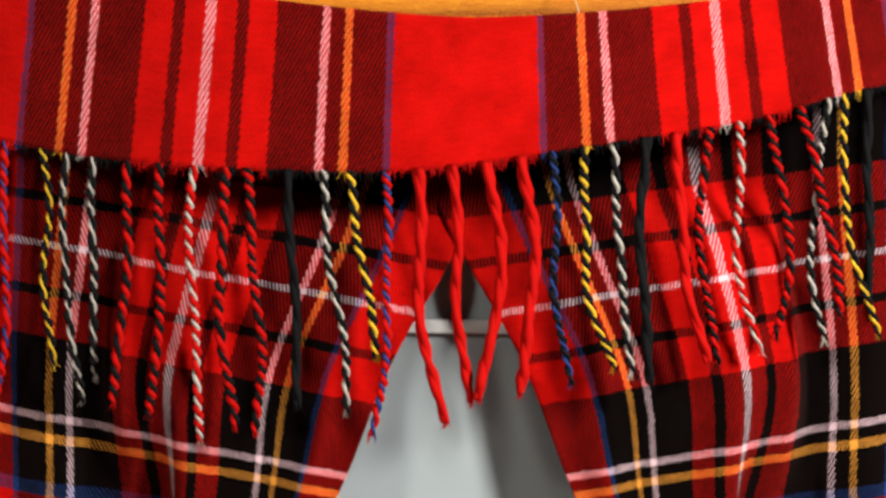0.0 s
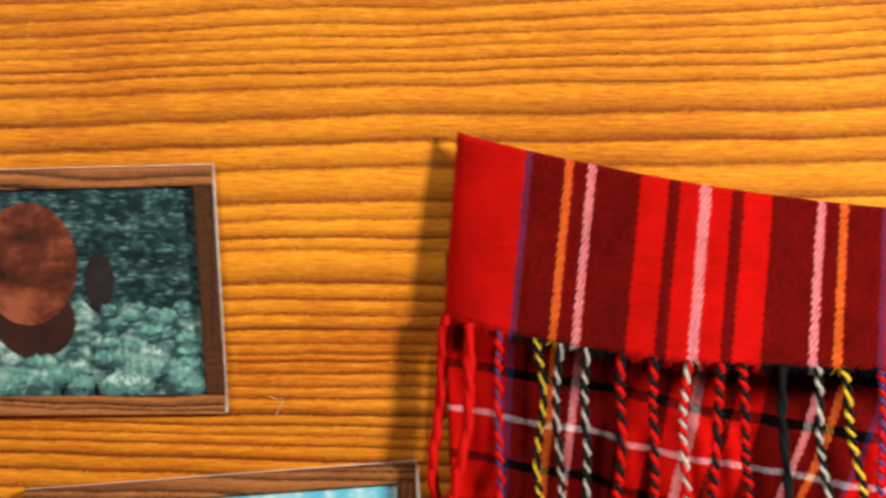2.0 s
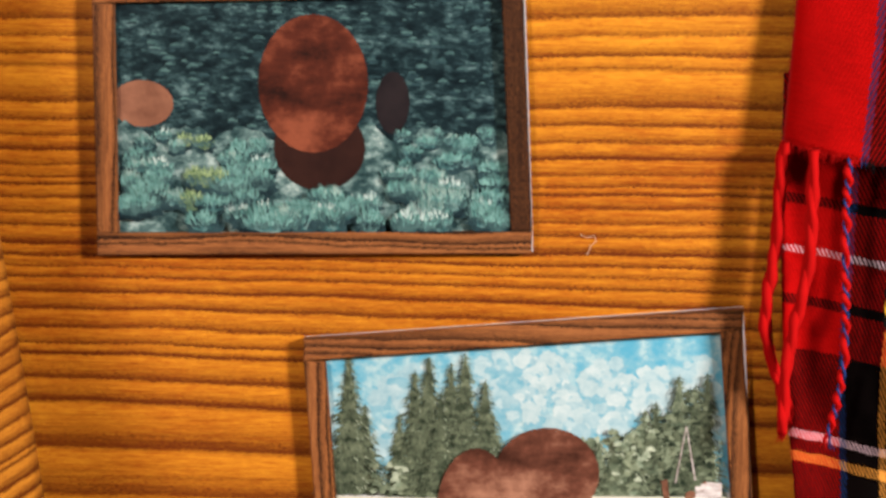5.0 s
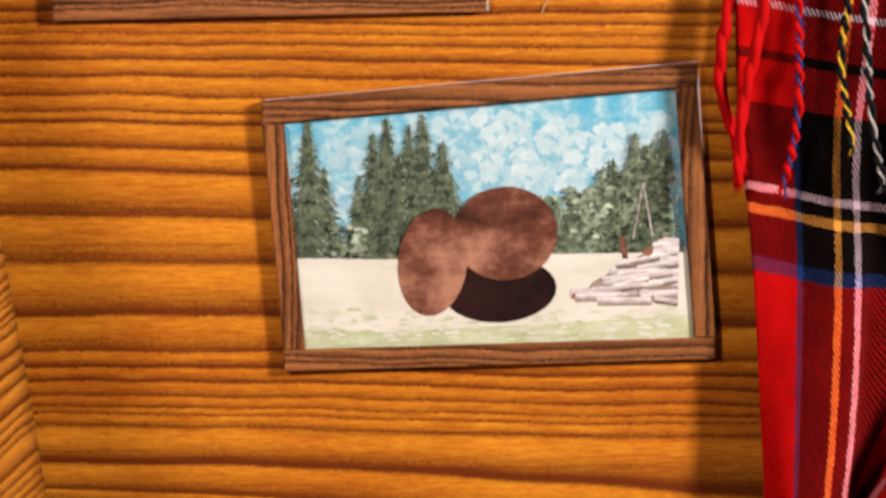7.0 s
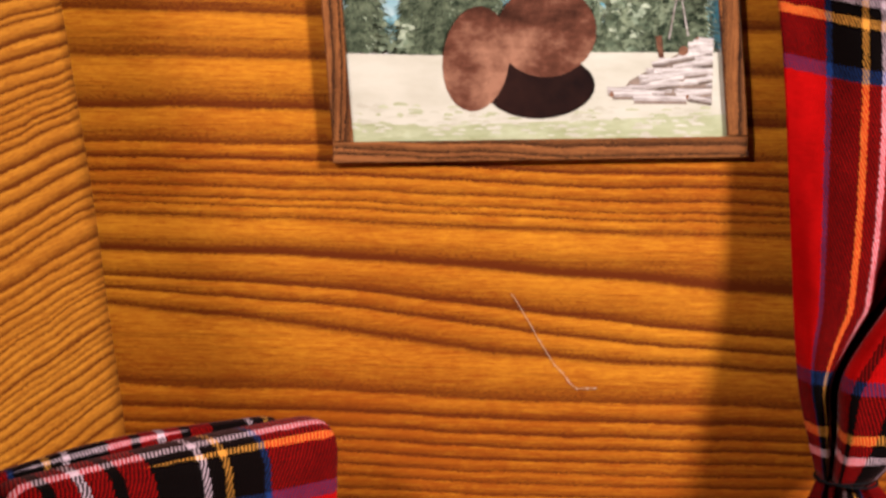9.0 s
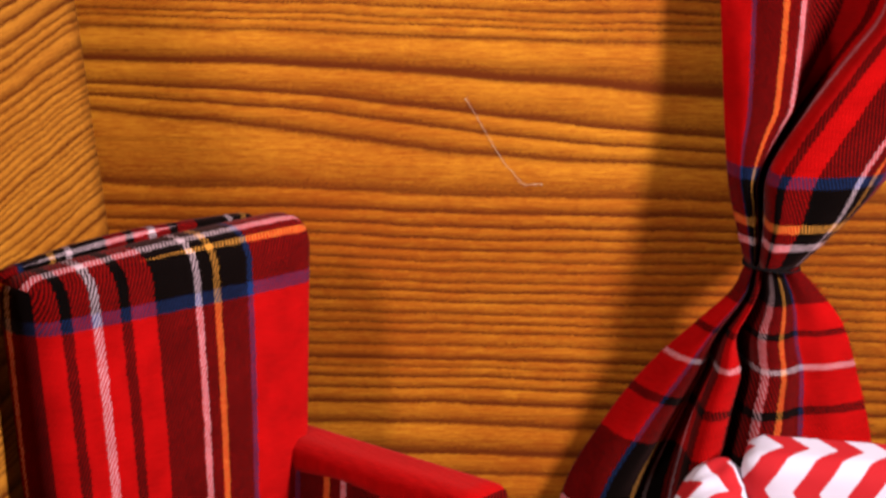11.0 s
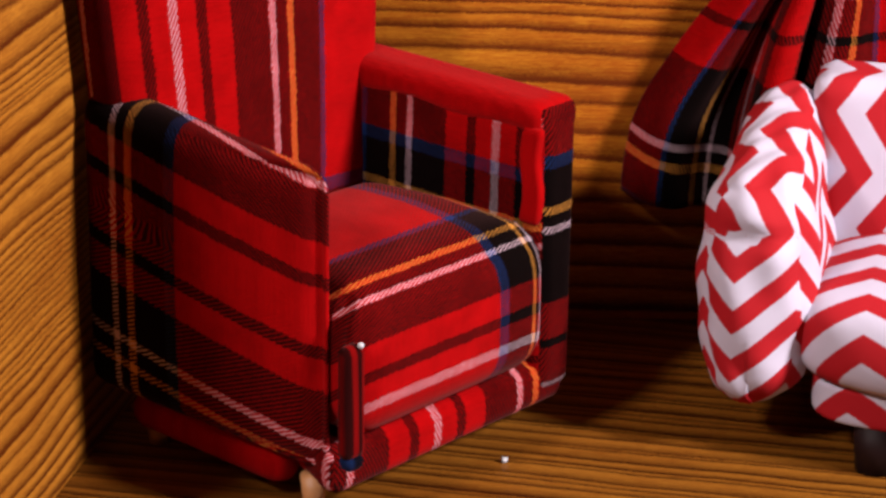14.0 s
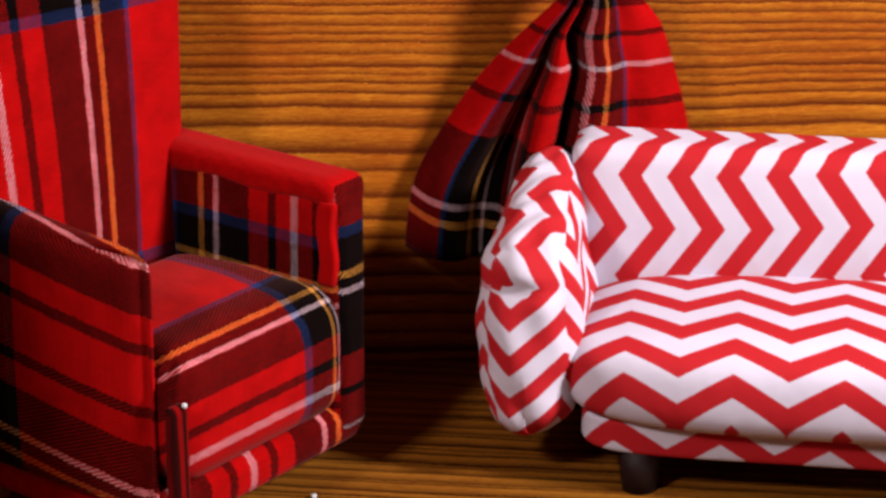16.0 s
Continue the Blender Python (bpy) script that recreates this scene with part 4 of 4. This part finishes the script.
def meadow_photo():
    ph = Flat()
    X = lambda px: -35.7 + (px - 541) * 0.1006
    Z = lambda py: -21.8 + (562 - py) * 0.1006
    ph.area(SKY, [(-38.2, -4), (38.0, -4), (34.8, 28.2), (-39.4, 21.6)])
    # far wooded slopes, crown by crown, in haze
    for k in range(380):
        t = k / 380
        px = prnd.uniform(545, 1212)
        rise = 20 * math.sin(px * 0.012 + 0.8) + 12 * math.sin(px * 0.035)
        z = Z(178 - (px - 541) * 0.075 + rise) - 13.5 * t
        r0 = prnd.uniform(0.6, 2.1)
        z = min(z, 20.6 + (X(px) + 38) * 0.085 - r0)
        x = max(-35.0, min(X(px), 32.0))
        ph.blob(HAZE_B, x + 0.35 * r0, z - 0.5 * r0, 1.05 * r0, 0.95 * r0, prnd, 18)
        ph.blob(prnd.choice([HAZE_B, HAZE, HAZE] if px < 860 else [HAZE, HAZE_W, HAZE_W]), x, z, r0 * 0.95, r0 * 0.85, prnd, 18)
    for k in range(150):
        x = prnd.uniform(X(870), X(1215))
        ph.blob(prnd.choice([SPRUCE_L, SPRUCE_L, SPRUCE_M]), min(x, 32), prnd.uniform(-5, 5.5 + 4 * (x > X(1100))), prnd.uniform(0.6, 1.6), prnd.uniform(0.6, 1.7), prnd, 10)
    for px, top, base, w, mat in ((690, 240, 400, 8, SPRUCE_M), (775, 240, 398, 8, SPRUCE_M), (815, 250, 396, 7, SPRUCE_M), (562, 200, 398, 9, SPRUCE_M), (585, 240, 398, 8, SPRUCE), (556, 150, 398, 9, SPRUCE), (648, 255, 400, 5.5, SPRUCE),
                                  (675, 175, 400, 8, SPRUCE), (700, 148, 400, 10, SPRUCE), (740, 160, 398, 8, SPRUCE), (765, 140, 398, 9, SPRUCE), (802, 190, 396, 8.5, SPRUCE), (722, 215, 400, 7, SPRUCE),
                                  (980, 330, 398, 6, SPRUCE_M), (1010, 300, 398, 7, SPRUCE_M), (1090, 240, 398, 8, SPRUCE_M), (1110, 225, 398, 9, SPRUCE), (1135, 250, 398, 8, SPRUCE), (1150, 175, 398, 10, SPRUCE_M), (1180, 190, 398, 8, SPRUCE), (1200, 170, 398, 7, SPRUCE), (1060, 290, 398, 8, SPRUCE), (1035, 320, 398, 7, SPRUCE)):
        ph.spruce(mat, min(X(px), 31.0), Z(base), Z(top), w * 1.2, prnd)
    for k in range(260):
        px = prnd.uniform(1030, 1210)
        top = Z(285 - (px - 1030) * 0.62 + 14 * math.sin(px * 0.09)) - 0.8
        z = Z(398) + (top - Z(398)) * (1 - k / 260)
        if px < 1110:
            ph.tuft(prnd.choice([SPRUCE, SPRUCE_M, SPRUCE_M, SPRUCE_L]), X(px), z, prnd.uniform(0.8, 2.0), prnd.uniform(0.7, 1.5), prnd)
        else:
            ph.tuft(prnd.choice([SPRUCE_D, SPRUCE, SPRUCE, SPRUCE_M]), min(X(px), 32.0), z, prnd.uniform(0.8, 1.8), prnd.uniform(0.7, 1.5), prnd)
    # pale young growth between the trees
    for k in range(70):
        x = X(prnd.choice([prnd.uniform(600, 660), prnd.uniform(800, 1040)]))
        ph.tuft(prnd.choice([SPRUCE_L, SPRUCE_M, SPRUCE_M]), x, Z(398) + prnd.random() ** 1.6 * 5.5, prnd.uniform(0.8, 2.0), prnd.uniform(0.6, 1.5), prnd)
    ph.area(MEADOW, [(-37.4, -24.6), (39.0, -22.6), (37.6, Z(392)), (X(900), Z(396)), (X(700), Z(404)), (-36.4, Z(402))])
    ph.area(GRASS, [(-37.4, -24.6), (39.0, -22.6), (38.4, Z(510)), (X(980), Z(526)), (X(700), Z(540)), (-36.6, Z(536))])
    for k in range(260):
        ph.tuft(prnd.choice([MEADOW, GRASS, MEADOW]), prnd.uniform(-35, 34), Z(prnd.uniform(500, 560)), prnd.uniform(1, 3), prnd.uniform(0.3, 0.9), prnd)
    # a heap of barked logs, rising to one side, the back ones first
    ph.area(LOG_D, [(X(1052), Z(482)), (X(1075), Z(448)), (X(1135), Z(414)), (X(1185), Z(384)), (33.4, Z(374)), (33.6, Z(480))])
    ph.bar(LOG_END, X(1135), Z(408), X(1128), Z(362), 0.5, 0.6)
    for k in range(58):
        py = 372 + 110 * k / 58 + prnd.uniform(-4, 4)
        px = prnd.uniform(max(1030, 1205 - (py - 366) * 1.85), 1205)
        ln, up, w = prnd.uniform(5.0, 12.0), prnd.uniform(-1.2, 1.8), prnd.uniform(0.42, 0.7)
        x0, x1 = X(px), min(X(px) + ln, 33.8)
        up *= (x1 - x0) / ln
        z0 = max(Z(py), Z(484))
        ph.bar(LOG_D, x0 + 0.2, z0 - 0.55, x1, z0 + up - 0.55, w, w * 0.9)
        ph.bar(LOG, x0, z0, x1, z0 + up, w, w * 0.85)
        ph.bar(LOG_W, x0, z0 + w * 0.45, x1, z0 + up + w * 0.4, w * 0.4, w * 0.3)
        if k % 3 == 0:
            ph.blob(prnd.choice([LOG_END, LOG]), x0, z0, w * 0.75, w * 1.1, prnd, 12)
    ph.blob(LOG_END, X(1175), Z(390), 1.1, 0.9, prnd, 16)
    ph.bar(LOG, X(1165), Z(262), X(1148), Z(368), 0.1, 0.14)
    ph.bar(LOG, X(1165), Z(262), X(1184), Z(362), 0.1, 0.14)
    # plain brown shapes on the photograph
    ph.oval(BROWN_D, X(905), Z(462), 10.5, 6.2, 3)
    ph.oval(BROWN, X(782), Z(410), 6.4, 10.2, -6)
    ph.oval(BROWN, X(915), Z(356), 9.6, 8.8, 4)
    for k in range(40):
        ph.tuft(GRASS, prnd.uniform(-34, 33), prnd.uniform(-22.8, -21.4), prnd.uniform(1, 3), prnd.uniform(0.4, 1.1), prnd)
    return ph


def hang(at, corners, strip, label, ph, plabel):
    fr = picture(at, corners, strip, label)
    me = bpy.data.meshes.new("photo")
    ph.bm.to_mesh(me)
    for m in ph.mats:
        me.materials.append(m)
    ob = new("photo", me)
    ob.parent = fr
    tagged(ob, plabel)


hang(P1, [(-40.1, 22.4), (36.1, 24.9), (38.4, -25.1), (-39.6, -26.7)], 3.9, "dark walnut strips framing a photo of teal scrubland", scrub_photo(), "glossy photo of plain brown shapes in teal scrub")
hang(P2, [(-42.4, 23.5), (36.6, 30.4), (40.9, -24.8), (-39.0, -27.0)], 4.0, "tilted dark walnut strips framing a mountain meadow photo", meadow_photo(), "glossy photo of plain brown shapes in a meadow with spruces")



# ---- armchair ----
UA, WA = Vector((0.6614, 0.75)), Vector((-0.75, 0.6614))
CHAIR_TURN = math.degrees(math.atan2(UA.y, UA.x))
NEAR = Vector((62.0, -110.8))


def armchair():
    mid = NEAR + UA * 35.5 + WA * 30
    ch = thing("armchair", "red tartan upholstered miniature armchair on short pale wooden legs", "armchair", (mid.x, mid.y, FLOOR), CHAIR_TURN)
    # chair measures: U along the width, W to the back, Z the height in the room
    loc = lambda U, W, Z: (U - 35.5, W - 30, Z - FLOOR)

    def soft(U0_, U1, W0, W1, Z0, Z1, name, cloth, r=4.0, shape=None, n=16, label=""):
        cu, cw, cz = (U0_ + U1) / 2, (W0 + W1) / 2, (Z0 + Z1) / 2
        bm = bulk((U1 - U0_, W1 - W0, Z1 - Z0), n, round_mm=r, shape=shape, uvmap=lambda p, q, f, h: cloth(p.x + cu, p.y + cw, p.z + cz, f))
        return part(name, moved(bm, mm(*loc(cu, cw, cz))), M_TARTAN, ch, label)

    def near_arm(U, W, Z, f):
        turn = max(0.0, U) if f == (1, -1) or (W < 8 and f == (0, -1)) else 0.0
        return 48 - max(1.5, abs((Z - 58.4 - 0.25 * W) / 1.18 + (U if f[0] == 2 else 0))), W - 8.5 - turn

    def far_arm(U, W, Z, f):
        if f[0] == 1:
            return 26.6 + (U - 60) * 0.75, 106.5 - Z
        return 48 + (W - 12.6) / 1.06, 103.2 - Z

    def far_cap(U, W, Z, f):
        if f[0] == 1:
            return 26.6 + (U - 60) * 0.75, 106.5 - Z
        return 2 + 0.12 * W, 12 - (U - 60) * 0.8

    def seat(U, W, Z, f):
        # the stripes turn down along the near edge
        a, b = (65 - Z) - (W + 3) * 0.7, 5.5 * (U - 0.3)
        h = max(0.0, min(1.0, 0.5 + (b - a) / 10))
        return 26 + b + (a - b) * h - 5 * h * (1 - h), U - 13 - max(0, W) * 0.13 + 0.55 * max(0.0, U - 51)

    def taper(Z):
        return 0.80 + 0.2 * max(0.0, min(1.0, (Z - 34) / 97))

    def back(U, W, Z, f):
        across = 48 - ((U - 32) / taper(Z) + 32 - 8.0) / 1.23
        Z = Z + 2.5 * (U - 32) / 39.5 - 1.5
        if f[0] == 2:
            return across, 133 - 93.5 + (W - 52)
        return across + (W - 50 if f[0] == 0 else 0), Z - 93.5

    def rail(U, W, Z, f):
        return 48 + (U - 31) / 1.12 + (W * 0.9 if f[0] == 0 else 0), 4 + (Z - 24) * 0.9

    def seat_shape(p, q):
        dome = (1 - q.x**2) * (1 - q.y**2)
        tuck = 4.2 * max(0.0, -q.x) ** 2 * ease((p.y + 24.5) / 5)
        return p + Vector((tuck, -1.2 * (1 - q.x**2) * (1 - q.z**2) if q.y < 0 else 0, 1.6 * dome - 1.5 * max(0, q.y) if q.z > 0 else 0))

    def arm_shape(p, q):
        puff = (1 - q.y**2) * (1 - q.z**2)
        return p + Vector((q.x * 0.8 * puff, 0, 0.5 * math.sin(q.y * 2.5) if q.z > 0 else 0))

    def near_shape(p, q):
        k = (q.y + 1) / 2
        return arm_shape(p, q) + Vector((-6.0 * k - 5.2 * (1 - k) ** 2 * (1 + q.x) / 2 + 2.6 * (1 - k) ** 3 * (1 - q.x) / 2, 0, (4.5 if q.z > 0 else 3.5) * k * abs(q.z)))

    soft(0, 10.5, 4, 62, 29, 88.5, "arm", near_arm, 4.8, near_shape, 20)
    soft(60, 71, 0, 60, 27, 87.6, "arm", far_arm, 3.6, arm_shape)
    soft(59.3, 71.6, 0.4, 59, 81.5, 88.8, "arm_cap", far_cap, 3.2, lambda p, q: p + Vector((0, 0, 0.5 * math.sin(q.y * 7) if q.z < 0 else 0)))
    soft(58.9, 60.9, 0.6, 5.6, 64, 84, "cap_fold", lambda U, W, Z, f: (2 + 0.1 * W, 10 + 0.02 * Z), 1.1, lambda p, q: p + Vector((0, 0.5 * math.sin(q.z * 4), 0)), 10, "red cloth of the arm cap folded down")
    soft(0.4, 60.4, -4.5, 48, 35, 66.5, "seat_cushion", seat, 9.5, seat_shape, 22)

    def lean(p, q):
        t = (q.z + 1) / 2
        bow = -1.6 * (1 - q.x**2) * (1 - q.z**2) if q.y < 0 else 0
        return Vector((p.x * (0.80 + 0.2 * t), p.y + 5.0 * t + bow, p.z + 4.2 * t - 2.5 * q.x * (1 - t) - 0.9 * q.x * t + (0.8 * (1 - q.x**2) if q.z > 0 else 0) * t))

    soft(-7.5, 71.5, 47.5, 60, 34, 131, "backrest", back, 5.6, lean, 26)
    soft(-4.5, 63, 58.0, 61.2, 34, 132.2, "back_panel", lambda U, W, Z, f: (U + 14, Z - 93 + (W - 58 if f[0] == 2 else 0)), 1.5, lambda p, q: lean(p, q) + Vector((0, 0, (0.9 * math.sin((q.x + 1) * 2.2) - 0.6 * (1 - q.x)) * (1 if q.z > 0 else 0))), 16, "rear cloth panel with its own stripes")
    soft(0.4, 70.6, 0.8, 61, 24, 34.5, "base_rail", rail, 4, lambda p, q: p + Vector((max(0.0, -q.x) * (1.5 + 7.0 * ease((p.y + 31) / 24)), 0, 0)))
    soft(-0.6, 4.8, -5.3, -2.0, 35, 57.5, "front_tuck", lambda U, W, Z, f: (30.0 + 0.3 * U, 66.2 + 0.01 * Z), 1.8, None, 10, "dark red tucked fold")
    soft(2.5, 9.5, 16, 59, 21.6, 29.0, "under_roll", lambda U, W, Z, f: (4 + U * 0.3, 6 + W * 0.1), 3.0, None, 10, "rolled cloth edge under the seat")
    soft(0.0, 4.6, -5.4, -1.6, 32.4, 36.0, "corner_tuck", lambda U, W, Z, f: (17.0 + 0.15 * U, 29.5), 1.8, None, 8, "dark blue corner of the folded cloth")
    for U, W in ((5, 9), (64, 14), (6, 54), (65, 54)):
        bm = bmesh.new()
        bmesh.ops.create_cone(bm, cap_ends=True, segments=16, radius1=1.8 * MM, radius2=2.6 * MM, depth=8 * MM)
        part("leg", moved(bm, mm(*loc(U, W, FLOOR + 4))), M_LEG, ch, "pale wooden leg")
    bm = bmesh.new()
    bmesh.ops.create_uvsphere(bm, u_segments=12, v_segments=8, radius=0.62 * MM)
    part("pin_head", moved(bm, mm(*loc(2.9, -5.3, 57.6))), M_WHITE, ch, "white pin head")
    return ch


armchair()


# ---- sofa ----
CREASE = 67.0


def sofa():
    so = thing("sofa", "small sofa in red and white zigzag cotton on dark feet", "sofa", (153, -82, FLOOR), -12.7)

    def cushion(x0, x1, y0, y1, z0, z1, name, cloth, power=5.0, n=20, shape=None, rim=None):
        c = Vector(((x0 + x1) / 2, (y0 + y1) / 2, (z0 + z1) / 2))
        bm = bulk((x1 - x0, y1 - y0, z1 - z0), n, power=power, shape=shape, round_mm=rim, uvmap=lambda p, q, f, h: cloth(*(p + c), f))
        return part(name, moved(bm, mm(c.x, c.y, c.z - FLOOR)), M_CHEV, so)

    def along(x, y, z, f):
        v = 47.2 - z - (y + 4) * 0.95
        return x - 22.3, v + 0.8 - 0.07 * min(v, 0.0)

    def upright(x, y, z, f):
        u = z - 68 - 0.001 * (min(x, 70) - 5) ** 2 + max(0.0, y - 49)
        return u, (x - 4.6) * 1.062 + 6 + 0.12 * abs((u + 11.95) % 23.9 - 11.95)

    hem = lambda x, y, z, f: (x - 20, 34.3 - z - 0.8 * (y - 2))

    def rolled(x, y, z, f):
        # below the crease the bands lie across the front, above it they run back along the top
        if z < CREASE or f == (0, 1):
            ux = x + 15 + (-y if f == (0, -1) else 0.8 * (y - 2) if f == (0, 1) else 0)
            return ux, 74.4 - 1.13 * z + 0.4 * abs((ux + 11.95) % 23.9 - 11.95)
        drop = -0.9 * (80 - z) if f == (0, -1) else 0.0
        return min(z, 77) - CREASE + max(0.0, y - 2), 1.13 * x + 12.1 + drop

    def seat_puff(p, q):
        return p + Vector((0, -2.5 * (1 - q.z**2) if q.y < 0 else 0, 1.5 * (1 - q.x**2) * (1 - q.y**2) * (1 if q.z > 0 else 0)))

    def back_puff(p, q):
        return p + Vector((0, (-2.5 * (1 - q.z**2) * (1 - q.x**6)) + 4 * (q.z + 1) / 2, 0))

    def arm_puff(p, q):
        """A stuffed bolster: full at the front, a sewn crease across its face, its top rising to the back."""
        t, back = (q.z + 1) / 2, (p.y + 29) / 58
        z = p.z + 53.75
        x, y = p.x, p.y
        x += (-1.6 if q.x > 0 else 1.2) * max(0.0, 0.45 - t) * 2 + 0.8 * math.sin(q.x * 2 + q.z * 3)
        x += q.x * 1.0 * (1 - q.y**2) * (1 - q.z**2)
        pinch = math.exp(-((z - CREASE - 0.06 * (x + 4)) / 2.0) ** 2)
        if q.y < 0:
            y += -2.2 * (1 - q.x**2) * (1 - q.z**2) + 1.5 * pinch * (1 - q.x**2) + 0.5 * math.sin(q.x * 5 + q.z * 7) * (1 - q.x**2)
        crease = 0.35 * math.sin(q.y * 9 + q.x * 4) * (1 - q.x**2) + 0.25 * math.sin(q.y * 17 - q.x * 6)
        x = x * (1 - 0.32 * back * ease((t - 0.35) / 0.5))
        return Vector((x + 0.35 * math.sin(q.z * 11 + q.y * 4), y, p.z + (6.0 * back * ease((t - 0.4) / 0.6)) + (crease if q.z > 0 else 0)))

    cushion(0, 142, 2, 66, 28, 38, "base", hem, 9)
    cushion(-3.6, 145.6, -2.5, 50, 34, 58, "seat_cushion", along, 4.5, 24, seat_puff)
    cushion(-6.5, 148.5, 43, 60, 48, 86.6, "backrest", upright, 8, 30, back_puff, 4.0)
    cushion(-22.5, -0.5, 1.5, 59.5, 29.5, 78, "arm", rolled, 3.4, 34, arm_puff, 9.0)
    cushion(142.5, 164.5, 1.5, 59.5, 29.5, 78, "arm", lambda x, y, z, f: rolled(142 - x, y, z, (f[0], -f[1]) if f[0] == 0 else f), 3.4, 24, lambda p, q: Vector((-arm_puff(Vector((-p.x, p.y, p.z)), Vector((-q.x, q.y, q.z))).x, *arm_puff(p, q)[1:])), 9.0)
    for x in (14, 128):
        for y in (8, 56):
            bm = bmesh.new()
            bmesh.ops.create_cone(bm, cap_ends=True, segments=20, radius1=4 * MM, radius2=5 * MM, depth=10.5 * MM)
            part("foot", moved(bm, mm(x, y, 5.25)), M_DARKLEG, so, "dark stained round foot")
    return so


sofa()


# ---- small things ----
def thread(points, name, label, mat, r=0.07, category="thread"):
    cu = bpy.data.curves.new(name, "CURVE")
    cu.dimensions, cu.bevel_depth, cu.bevel_resolution = "3D", r * MM, 2
    sp = cu.splines.new("POLY")
    sp.points.add(len(points) - 1)
    for q, c in zip(sp.points, points):
        q.co = (*[v * MM for v in c], 1)
    ob = new(name, cu)
    me = bpy.data.meshes.new_from_object(ob.evaluated_get(bpy.context.evaluated_depsgraph_get()))
    bpy.data.objects.remove(ob)
    me.materials.append(mat)
    return tagged(new(name, me), label, category)


M_GLUE = plain("glue_thread", (0.4, 0.3, 0.22), 0.3, bump=0)
gr = random.Random(4)
trail = [(100.0, 154.2), (100.9, 152.8), (102.2, 150.6), (104.0, 147.6), (105.4, 145.0), (107.0, 142.4), (108.6, 140.0), (110.2, 138.4), (111.6, 136.4), (113.0, 135.3), (115.0, 135.4), (116.6, 135.5)]
glue = thread([(x, -0.12 - 0.12 * (k % 2), z) for k, (x, z) in enumerate(trail)], "glue_thread", "fine pale glue thread with tiny beads on the wall", M_GLUE, 0.045)
bm = bmesh.new()
for x, z in trail[:2] + trail[4:7] + trail[9:12]:
    bmesh.ops.create_icosphere(bm, subdivisions=1, radius=gr.uniform(0.1, 0.22) * MM, matrix=Matrix.Translation(Vector((x, -0.2, z)) * MM))
part("glue_bead", bm, M_GLUE, glue, "tiny hardened glue beads")
thread([(111.0, -0.2, 250.2), (112.4, -0.5, 249.6), (113.6, -0.4, 250.0), (114.0, -0.4, 248.9), (113.0, -0.5, 248.2), (112.4, -0.3, 246.4)], "lint", "curl of pale lint on the wall", M_GLUE, 0.06, "lint")
thread([(262.6, -0.3, 330), (263.0, -0.4, 317), (264.5, -0.8, 305), (268, -8.0, 291)], "hanging_thread", "pale thread running up the wall from the valance", M_GLUE, 0.1)
thread([(310.6, -0.3, 330), (312.6, -0.4, 318), (316, -1.5, 308), (320, -8.0, 301)], "hanging_thread", "pale thread running up the wall from the valance", M_GLUE, 0.1)
bm = bmesh.new()
bmesh.ops.create_icosphere(bm, subdivisions=2, radius=0.7 * MM)
for v in bm.verts:
    v.co *= 1 + 0.25 * math.sin(v.co.x * 9000 + v.co.z * 7000)
tagged(part("crumb", moved(bm, mm(94.9, -77.4, FLOOR + 0.5)), M_WHITE), "small white crumb on the wooden floor", "crumb")


def binder_clip(x0, x1, z):
    cl = thing("binder_clip", "black spring clip with bright wire handle at the wall top", "clip", ((x0 + x1) / 2, -4, z))
    w = (x1 - x0) / 2
    bm = bmesh.new()
    lay = bm.loops.layers.uv.new("UVMap")
    prof = [(-3.0, 0.0), (-3.6, 0.8), (-2.2, 16), (0.0, 17), (2.2, 16), (3.4, 0.8), (2.8, 0.0), (1.6, 15), (0, 15.8), (-1.6, 15)]
    a = [bm.verts.new(Vector((-w, y, zz)) * MM) for y, zz in prof]
    b = [bm.verts.new(Vector((w, y, zz)) * MM) for y, zz in prof]
    n = len(prof)
    for i in range(n):
        bm.faces.new((a[i], b[i], b[(i + 1) % n], a[(i + 1) % n]))
    bm.faces.new(a[::-1]), bm.faces.new(b)
    bmesh.ops.recalc_face_normals(bm, faces=bm.faces[:])
    part("clip_body", bm, M_GLOSS, cl, smooth=False)
    ob = thread([(w - 2.6, -3.9, 20), (w - 1.6, -4.4, 8), (w - 0.4, -4.8, 1.6), (w + 0.3, -4.9, 0.7), (w - 1.6, -4.8, 0.3)], "wire_handle", "bright steel wire", M_STEEL, 0.3)
    del ob["category"]
    ob.parent = cl


for x0, x1 in ((17.0, 25.2), (26.6, 37.4), (38.2, 47.6)):
    binder_clip(x0, x1, 321.3)
